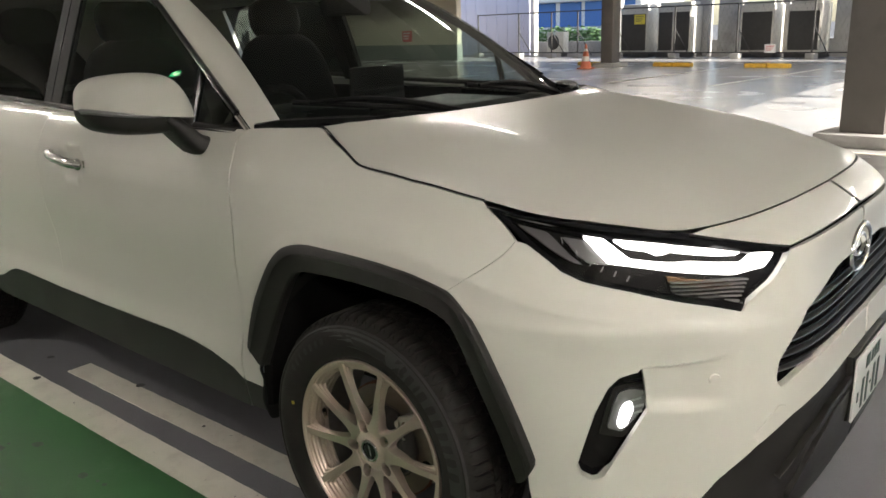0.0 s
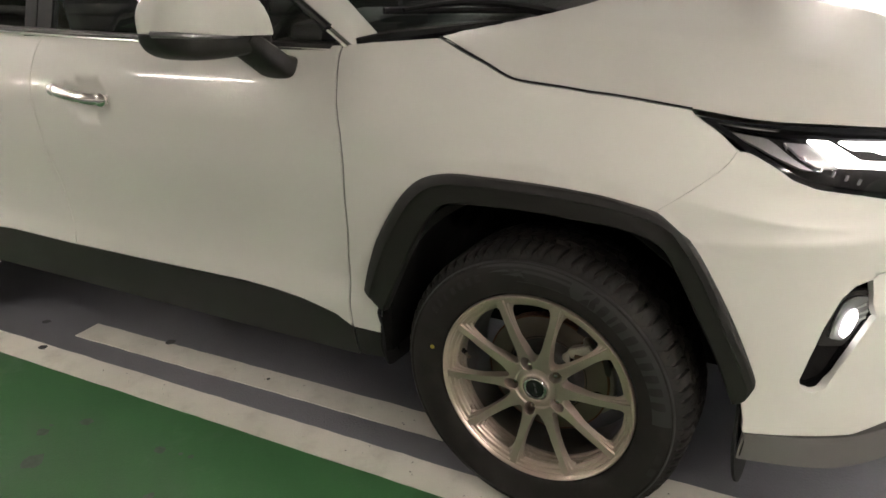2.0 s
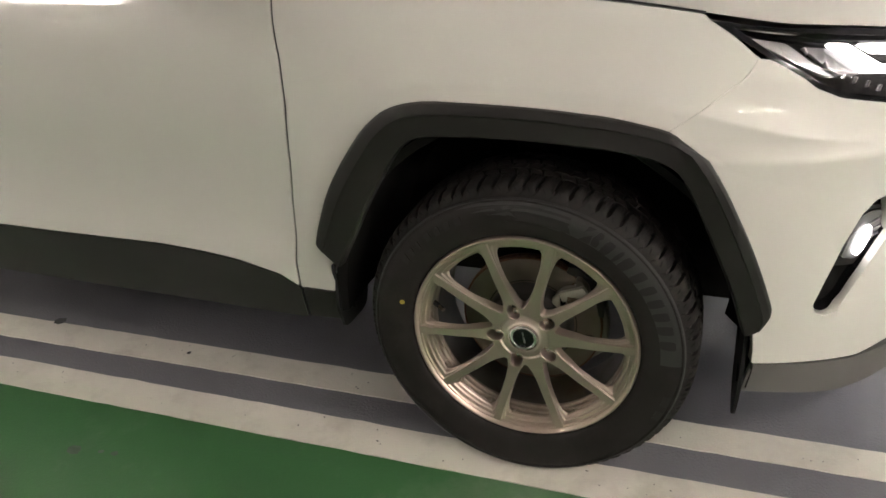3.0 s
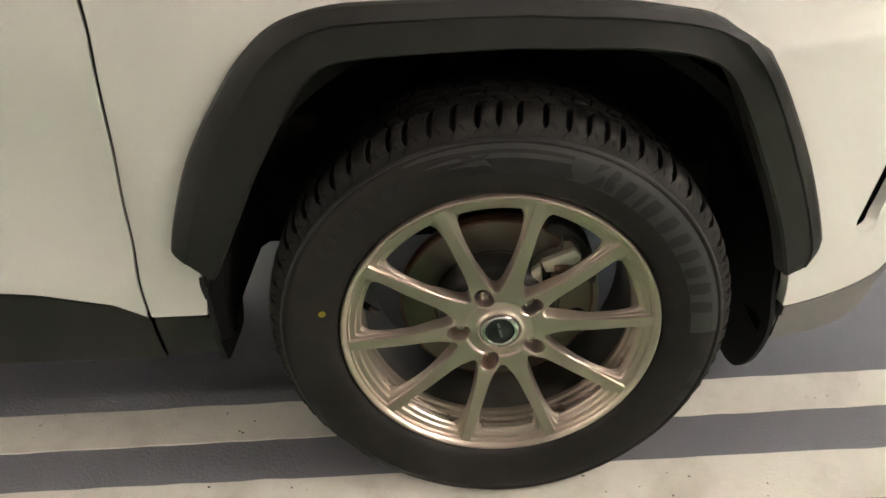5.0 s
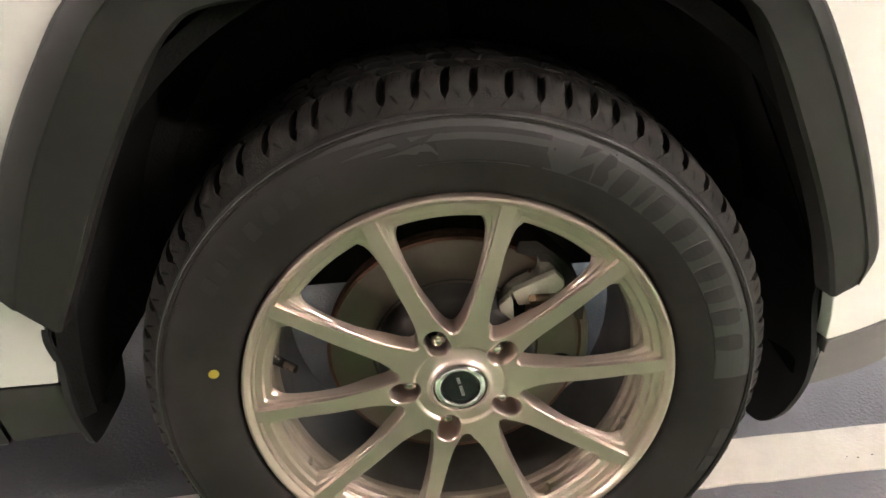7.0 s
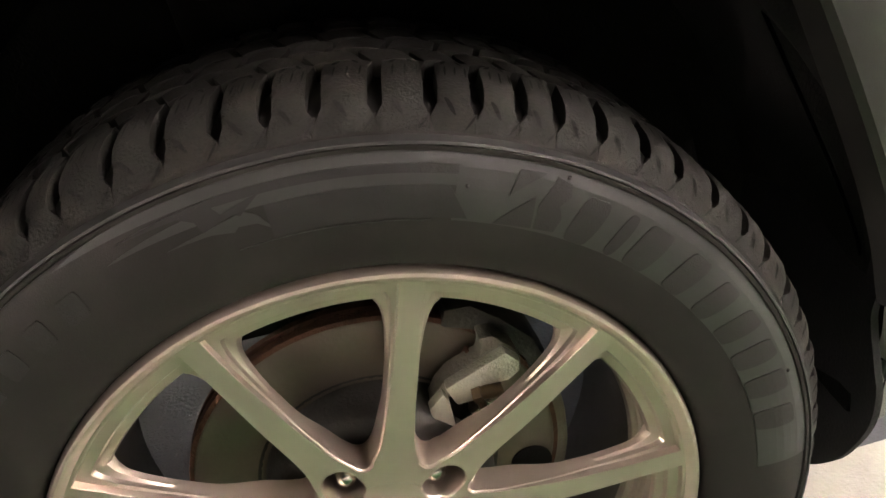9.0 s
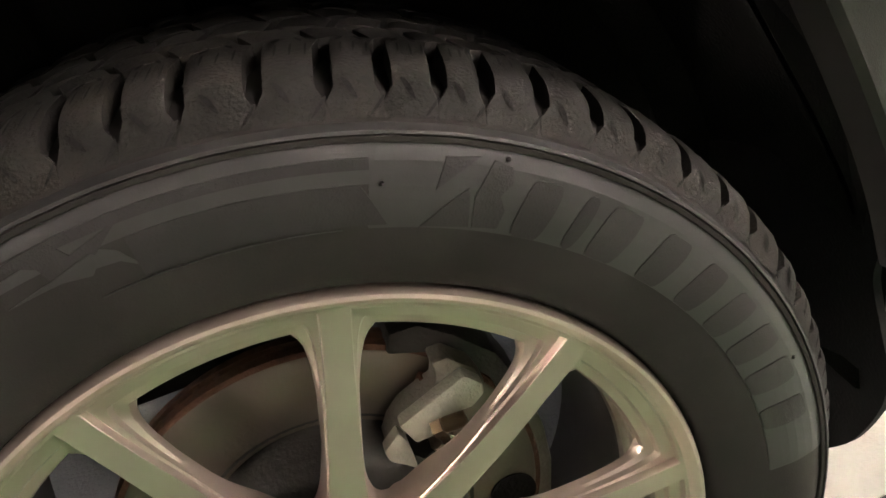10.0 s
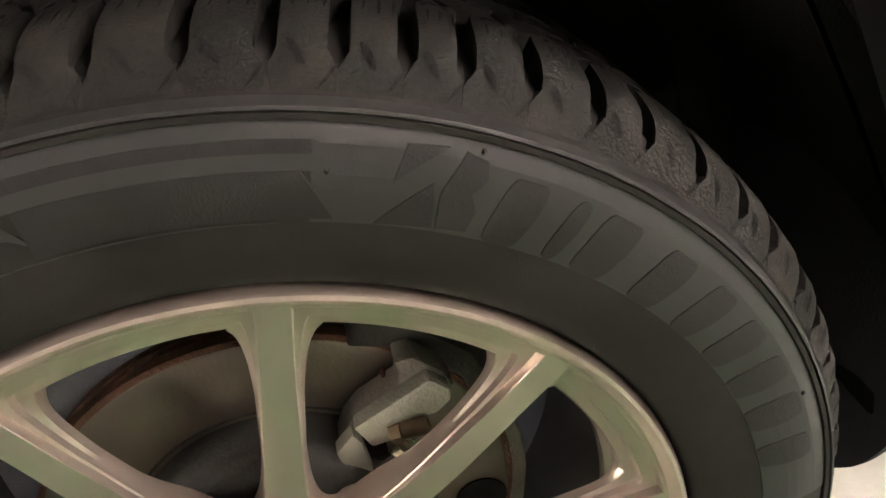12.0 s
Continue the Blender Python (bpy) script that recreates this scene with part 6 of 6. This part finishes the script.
def paint(name, label, loop, material, top=.003):
    rnd = random.Random(len(name) * 7 + int(abs(loop[0][0]) * 10))
    o = resample(loop, .05)
    o = o + np.array([(rnd.uniform(-1, 1) * .0016, rnd.uniform(-1, 1) * .0016) for _ in o])
    q, fs, rg = fill(o, [], .4)
    p = np.c_[q, np.full(len(q), top)]
    r = rg[0]
    k = len(p)
    v = np.vstack([p, np.c_[q[r], np.full(len(r), -.001)]])
    fc = fs + [(r[i], r[(i + 1) % len(r)], k + (i + 1) % len(r), k + i) for i in range(len(r))]
    return tagged(solid(name, v, fc, material, None, smooth=False), label, "floor marking", "painted floor lines", "structure")


line = lambda y, k: (lambda x: y + k * x)
l1a, l1b, l2a, l2b = line(-.070, .017), line(.038, .016), line(.140, .022), line(.236, .018)
paint("floor_line", "worn white line between bay and green walkway", [(-12, l1a(-12)), (9, l1a(9)), (9, l1b(9)), (-12, l1b(-12))], LINEM)
paint("floor_line", "short worn white line under the car", [(-1.965, l2a(-1.965)), (5.6, l2a(5.6)), (5.6, l2b(5.6)), (-1.965, l2b(-1.965))], LINEM)
paint("walkway", "glossy green painted walkway with dark spots", [(-14, -1.85), (10, -1.55), (10, l1a(10) - .001), (-14, l1a(-14) - .001)], GREENM, .0022)
paint("floor_line", "worn white line along the walkway's far edge", [(-14, -1.98), (10, -1.68), (10, -1.552), (-14, -1.852)], LINEM)
for x in (-9.2, -6.7, -4.2):
    paint("bay_line", "faded white bay line", [tuple((SKEW @ Vector((x + dx, y, 0))).xy) for dx, y in ((0, 14.0), (.1, 14.0), (.1, 19.5), (0, 19.5))], LINEM)
paint("bay_line", "faded white bay line", [(-3.5, 7.55), (6, 6.9), (6, 7.02), (-3.5, 7.67)], LINEM)


def spots(name, label, rows, material, seed):
    rnd = random.Random(seed)
    bm = bmesh.new()
    for x, y, r in rows:
        k = 11
        sx, sy = r * rnd.uniform(.8, 1.25), r * rnd.uniform(.6, 1.0)
        vs = [bm.verts.new((x + sx * math.cos(i * math.tau / k) * rnd.uniform(.75, 1.15), y + sy * math.sin(i * math.tau / k) * rnd.uniform(.75, 1.15), .0046)) for i in range(k)]
        bm.faces.new(vs)
    return tagged(part(name, bm, material, None, smooth=False), label, "stain", kind="stuff")


spots("tar_spots", "small black tar spots on the floor paint", [(-1.567, .212, .022), (-1.999, -.016, .022), (-2.18, .122, .018), (-1.05, .17, .008)], SPOT, 1)
sp = random.Random(9)
spots("floor_stains", "dull grey spots worn into the green paint", [(-1.417, -.264, .020), (-1.392, -.465, .035), (-1.086, -.263, .020), (-1.50, -.36, .022), (-.95, -.42, .018), (-1.28, -.62, .03), (-.62, -.33, .012)] + [(sp.uniform(-3, 1), sp.uniform(-1.4, -.15), sp.uniform(.004, .014)) for _ in range(40)], PALESPOT, 2)
spots("floor_chips", "tiny dark chips in the white paint", [(sp.uniform(-1.8, 1.0), sp.choice([sp.uniform(-.05, .02), sp.uniform(.14, .22)]), sp.uniform(.0007, .0028) * sp.uniform(.5, 1.2)) for _ in range(110)], SPOT, 3)

# ---- car park shell ----
def structure(name, label, category, material, boxes, bevel=.01, m=None):
    bm = bmesh.new()
    for b in boxes:
        box(bm, *b, bevel, m)
    return tagged(part(name, bm, material, None), label, category, kind="structure")


H = 2.75
structure("ceiling", "dull grey car park ceiling with beams", "ceiling", CEIL, [(-34, 2.5, -9.2, 24.5, H, H + .25), (2.5, 26, -9.2, 8.4, H, H + .25)], 0)
structure("ceiling_beams", "painted steel ceiling beams", "beam", BEAM, [(-34, 26, y, y + .30, H - .42, H + .02) for y in (-5.6, 2.2, 8.1)] + [(-34, 2.4, y, y + .30, H - .42, H + .02) for y in (14.0, 20.2)] + [(x, x + .22, -9, 21, H - .30, H + .02) for x in (-27, -20.5, -14, -7.5)] + [(x, x + .22, -9, 8.2, H - .30, H + .02) for x in (5.5, 12, 18.5)], .01)
structure("wall_south", "pale panelled wall behind the walkway", "wall", WALLM, [(-34, 26, -9.2, -9.0, 0, H)], 0)
structure("wall_west", "pale panelled end wall", "wall", WALLM, [(-34.2, -34, -9.2, 27, 0, H)], 0)
structure("wall_east", "concrete parapet wall", "wall", CONC, [(26, 26.2, -9.2, 27, 0, H)], 0)
for x in (-26, -15.5, -5, 5.5, 16):
    structure("wall_column", "painted column against the wall", "column", COLUMN, [(x - .25, x + .25, -8.99, -8.5, 0, H)], .02)


def strip_lamp(x, y, z):
    t = thing("strip_lamp", "white fluorescent strip lamp under the ceiling", "ceiling lamp", "strip lamps")
    boxed("lamp_body", -.62, .62, -.12, .12, .035, .075, TUBEBOX, t, bevel=.006)
    bm = bmesh.new()
    tube(bm, [(-.59, 0, .012), (.59, 0, .012)], .016, 12)
    part("lamp_tube", bm, TUBE, t, "glowing white fluorescent tube")
    t.matrix_world = Matrix.Translation((x, y, z))
    return t


first = strip_lamp(2.3, -.85, H - .32)
for x in (3.9, 6.3, 9.4):
    copy_thing(first, Matrix.Translation((x, -.85, H - .32)))
for y, xs in ((3.5, (-9.5, -6.4, -2.4)), (6.4, (-9.5, -6.4, 1.9)), (13.0, (-9.5, -6.4, -3.3, -.2, 1.9)), (18.5, (-9.5, -6.4, -3.3, -.2, 1.9))):
    for x in xs:
        copy_thing(first, Matrix.Translation((x, y, H - .32)))
for x in (2.6, 4.2, 6.0):
    copy_thing(first, Matrix.Translation((x, -2.5, H - .32)))
# unseen lamps added to brighten the flank, left floor, pipes and beige wall
for x, y in ((-3.3, -1.6), (-5.0, -.15), (-5.6, -4.4), (-9.0, -4.4), (-15.0, -4.4), (-21.0, 19.5), (-24.5, 19.5), (-17.5, 19.5)):
    copy_thing(first, Matrix.Translation((x, y, H - .32)))

# pipes under the ceiling over and behind the walkway
for k, y in enumerate((-5.2, -5.5, -6.8, -1.95, -2.15, -2.9)):
    bm = bmesh.new()
    drop = H - .55 if y < -5 else H - .16
    tube(bm, [(-30, y, drop), (22, y, drop)], .05 - .012 * (k % 2), 12)
    for x in np.arange(-29, 22, 3.0):
        tube(bm, [(x, y, drop), (x, y, H + .05)], .008, 6)
    tagged(part("ceiling_pipe", bm, PIPE, None, "galvanised pipe under the ceiling"), category="pipe", group="ceiling pipes")

sign = thing("exit_sign", "green glowing exit sign with a white picture, hung from the ceiling", "exit sign")
boxed("sign_case", -.30, .30, -.03, .03, -.12, .12, TUBEBOX, sign, bevel=.008)
boxed("sign_face", -.285, .285, .031, .034, -.105, .105, EXITG, sign, bevel=0)
boxed("sign_symbol", -.14, .08, .0345, .036, -.075, .075, EXITW, sign, bevel=0)
boxed("sign_arrow", .13, .24, .0345, .036, -.03, .03, EXITW, sign, bevel=0)
bm = bmesh.new()
tube(bm, [(0, 0, .12), (0, 0, .98)], .012, 8)
part("sign_rod", bm, TUBEBOX, sign)
sign.matrix_world = Matrix.Translation((-4.5, -1.60, 2.54)) @ Matrix.Rotation(radians(8), 4, 'Z') @ Matrix.Diagonal((.3, .3, .3, 1))


def column(x, y, w, rot):
    c = thing("column", "brown-grey painted steel column on a concrete footing", "column", "steel columns")
    bm = bmesh.new()
    box(bm, -w / 2, w / 2, -w / 2, w / 2, .1, H, .012)
    part("shaft", bm, COLUMN, c)
    bm = bmesh.new()
    box(bm, -w * .95, w * .95, -w * .95, w * .95, 0, .13, .02)
    part("footing", bm, CONC, c, "concrete footing")
    c.matrix_world = Matrix.Translation((x, y, 0)) @ Matrix.Rotation(radians(rot), 4, "Z")
    return c


column(-.68, 8.15, .44, -6)
column(-10.45, 20.4, .40, -6)
column(9.5, 7.0, .44, -6)

# ---- the far side: fence, machines, daylight ----
def skewed(x, y, z=0.0, rot=0.0):
    """Along the far fence: x along it, y away from the car."""
    return SKEW @ Matrix.Translation((x, y, z)) @ Matrix.Rotation(radians(rot), 4, "Z")


FY = 23.75
fence = thing("fence", "dark steel mesh fence on concrete blocks", "fence")
posts = [-22.6, -20.33, -18.65, -17.39, -15.6, -13.3, -11.05, -8.65, -6.3, -4.0, -1.6, .8, 3.2]
for x in posts:
    bm = bmesh.new()
    tube(bm, [(x, FY, .12), (x, FY, 1.74)], .030, 8)
    tube(bm, [(x, FY, 1.0), (x + .32, FY + .45, .08)], .018, 6)
    bmesh.ops.transform(bm, matrix=SKEW, verts=bm.verts)
    part("post", bm, RAILM, fence)
    bm = bmesh.new()
    box(bm, x - .14, x + .14, FY - .14, FY + .14, 0, .18, .01, SKEW)
    part("block", bm, CONC, fence, "concrete fence block")
for z in (.20, 1.72):
    bm = bmesh.new()
    tube(bm, [SKEW @ Vector((posts[0], FY, z)), SKEW @ Vector((posts[-1], FY, z))], .022, 8)
    part("rail", bm, RAILM, fence)
bm = bmesh.new()
for x in np.arange(posts[0], posts[-1], .16):
    for a, b in (((x, .22), (x + .7, 1.70)), ((x + .7, .22), (x, 1.70))):
        d = Vector((.0016, 0, 0))
        p, q = Vector((a[0], FY, a[1])), Vector((b[0], FY, b[1]))
        bm.faces.new([bm.verts.new(SKEW @ v) for v in (p - d, p + d, q + d, q - d)])
part("mesh", bm, RAILM, fence, "thin wire mesh")


def machine(x, w, h, coil, rot=0.0):
    """A tall outdoor air-conditioning unit: casing with dark coil openings."""
    m = thing("air_conditioner", "tall ivory outdoor cooling unit with dark coil openings", "air conditioner", "cooling units")
    bm = bmesh.new()
    box(bm, -w / 2, w / 2, 0, .75, .16, h, .02)
    part("casing", bm, ACBODY, m)
    n = 2 if w > 1.3 else 1
    for k in range(n):
        x0 = -w / 2 + .06 + k * (w / n)
        x1 = x0 + w / n - .12
        bm = bmesh.new()
        box(bm, x0, x1, -.012, .02, .24, h - .22, .004)
        f = part("coil", bm, ACDARK, m, "dark coil opening")
        if coil:
            bm = bmesh.new()
            for z in np.arange(.30, h - .24, .055):
                box(bm, x0 + .01, x1 - .01, -.020, -.013, z, z + .008)
            part("grille_wire", bm, RAILM, f)
        for a, b in ((x0 - .025, x0 - .004), (x1 + .004, x1 + .025)):
            boxed("coil_trim", a, b, -.03, .01, .20, h - .18, ACBODY, m, bevel=.003)
    bm = bmesh.new()
    box(bm, -w / 2 + .05, w / 2 - .05, .05, .70, h, h + .12, .03)
    part("fan_hood", bm, ACBODY, m)
    bm = bmesh.new()
    box(bm, -w / 2 - .05, w / 2 + .05, .02, .73, 0, .155, .01)
    part("base_frame", bm, RAILM, m)
    m.matrix_world = skewed(x, FY + .75, 0, rot)
    return m


for x, w, h, coil in ((-15.42, 1.15, 1.74, False), (-13.78, 1.32, 1.76, False), (-10.78, 1.12, 1.66, True), (-9.27, 1.05, 1.64, False), (-6.6, 1.1, 1.7, False), (-4.4, 1.15, 1.72, True), (-2.0, 1.2, 1.72, False), (.6, 1.2, 1.72, True)):
    machine(x, w, h, coil)


def small_unit(x):
    m = thing("fan_unit", "small ivory outdoor fan unit on feet", "air conditioner", "cooling units")
    bm = bmesh.new()
    box(bm, -.42, .42, 0, .34, .14, .96, .02)
    part("casing", bm, ACBODY, m)
    bm = bmesh.new()
    lathe(bm, [(.001, -.03), (.26, -.03), (.29, -.01), (.29, .01)], 32)
    bmesh.ops.translate(bm, vec=(-.08, 0, .56), verts=bm.verts)
    part("fan_guard", bm, ACDARK, m)
    for d in (-.33, .33):
        bm = bmesh.new()
        box(bm, d - .04, d + .04, .02, .32, 0, .14, .006)
        part("foot", bm, RAILM, m)
    m.matrix_world = skewed(x, FY + .9)
    return m


small_unit(-19.2)
for x, w, h, z, mt, nm, lb in ((-15.15, .44, .34, 1.33, SIGNY, "notice", "yellow notice fixed to a cooling unit"), (-9.92, .36, .26, .32, SIGNW, "notice", "white notice hung on the fence")):
    t = thing(nm, lb, "sign")
    boxed("board", -w / 2, w / 2, -.008, 0, -h / 2, h / 2, mt, t, bevel=.002)
    for k in range(3):
        boxed("print_bar", -w * .38, w * (.36 - .1 * k), -.0105, -.0085, h * (.24 - .22 * k), h * (.32 - .22 * k), SIGNR if mt is SIGNW else INK, t, bevel=0)
    t.matrix_world = skewed(x, (FY + .70) if mt is SIGNY else FY - .035, z)


def wheel_stop(x):
    s = thing("wheel_stop", "pair of yellow wheel stop blocks fixed to the floor", "wheel stop", "yellow wheel stops")
    for k in (0, 1):
        bm = bmesh.new()
        vs = []
        for xx in (k * .62, k * .62 + .60):
            vs.append([bm.verts.new((xx, y, z)) for y, z in ((-.08, 0), (-.075, .06), (-.045, .11), (.045, .11), (.075, .06), (.08, 0))])
        for j in range(6):
            bm.faces.new((vs[0][j], vs[0][(j + 1) % 6], vs[1][(j + 1) % 6], vs[1][j]))
        bm.faces.new(vs[0][::-1])
        bm.faces.new(vs[1])
        bmesh.ops.bevel(bm, geom=list(bm.edges), offset=.01, segments=2, affect="EDGES")
        part("stop_block", bm, STOPM, s)
        bm = bmesh.new()
        for b in (.12, .48):
            bmesh.ops.create_cone(bm, cap_ends=True, segments=10, radius1=.016, radius2=.014, depth=.01, matrix=Matrix.Translation((k * .62 + b, 0, .113)))
        part("fixing_bolt", bm, BOLT, s)
    s.matrix_world = skewed(x, 19.75)
    return s


for x in (-14.3, -11.55, -8.75, -6.05, -3.3, -.6):
    wheel_stop(x)

cone = thing("traffic_cone", "faded orange and white traffic cone", "traffic cone")
for r0, r1, z0, z1, mt in ((.165, .125, .04, .22, CONEM), (.125, .093, .22, .36, CONEW), (.093, .062, .36, .50, CONEM), (.062, .045, .50, .58, CONEW), (.045, .028, .58, .70, CONEM)):
    bm = bmesh.new()
    rg = [[bm.verts.new((r * math.cos(a), r * math.sin(a), z)) for a in np.linspace(0, math.tau, 25)[:-1]] for r, z in ((r0, z0), (r1, z1), (r1 - .008, z1), (r0 - .008, z0))]
    for p, q in zip(rg, rg[1:] + rg[:1]):
        for k in range(24):
            bm.faces.new((p[k], p[(k + 1) % 24], q[(k + 1) % 24], q[k]))
    part("cone_band", bm, mt, cone)
bm = bmesh.new()
box(bm, -.19, .19, -.19, .19, 0, .045, .012)
part("cone_foot", bm, CONEM, cone)
cone.matrix_world = Matrix.Translation((-10.75, 19.5, 0))

# outer wall with piers, and what lies outside
structure("wall_north", "pale concrete piers and sill of the open side", "wall", CONC, [(-40, 30, FY + 2.1, FY + 2.3, -.1, .55)] + [(x, x + w, FY + 1.55, FY + 1.85, -.02, H) for x, w in ((-21.2, .35), (-17.35, .75), (-13.65, .75), (-12.55, .85), (-10.45, .35), (-8.65, .5), (-7.2, .8), (-4, .8), (-1, .7), (2, .5), (5, .8))], .01, SKEW)
structure("wall_block", "beige painted wall block at the end of the far bays", "wall", BEIGE, [(-34, -21.6, 21.5, 21.75, .62, H)], .01, SKEW)
structure("wall_plinth", "dark grey painted foot of the beige wall", "wall", PLINTH, [(-34, -21.58, 21.46, 21.76, 0, .62)], .01, SKEW)
red = thing("notice", "red notice board on the beige wall", "sign")
boxed("board", -.30, .30, -.02, 0, -.22, .22, SIGNR, red, bevel=.004)
for k in range(3):
    boxed("print_bar", -.22, .22 - .06 * k, -.0245, -.0205, .10 - .11 * k, .145 - .11 * k, SIGNW, red, bevel=0)
red.matrix_world = skewed(-24.6, 21.49, .98)
structure("lavender_panels", "lavender corrugated metal partition", "wall", BLUEWALL, [(-40 + k * .62, -40 + k * .62 + .60, FY + 1.2, FY + 1.26, .05, H) for k in range(31)], .008, SKEW)
fac = thing("far_building", "blue and white building outside with pale balconies", "building")
bm = bmesh.new()
box(bm, -47, -33.0, 52, 58, -.3, 12, 0, SKEW)
part("facade", bm, SIGNW, fac)
for z in (.9, 3.3, 5.7):
    for x in (-46, -43.2, -40.6, -38.1, -35.6):
        boxed("blue_panel", x, x + 2.1, 51.9, 52.1, z, z + 1.9, BLUEB, fac, bevel=.02).data.transform(SKEW)
    boxed("balcony", -46.5, -33.4, 51.2, 52.0, z - .45, z - .1, SIGNW, fac, bevel=.02).data.transform(SKEW)
bm = bmesh.new()
rnd = random.Random(3)
for k in range(2400):
    p = SKEW @ Vector((rnd.uniform(-42, -31), rnd.uniform(44, 45.2), -.3 + 1.35 * rnd.uniform(0, 1) * rnd.uniform(.7, 1)))
    a = Matrix.Rotation(rnd.uniform(0, 6.3), 4, "Z") @ Matrix.Rotation(rnd.uniform(-1, 1), 4, "X")
    s = rnd.uniform(.10, .22)
    bm.faces.new([bm.verts.new(p + a @ Vector(v)) for v in ((-s, 0, 0), (0, -s * .5, 0), (s, 0, .04), (0, s * .5, 0))])
tagged(part("hedge", bm, LEAF, None, smooth=False), "green hedge outside the car park", "hedge", kind="stuff")
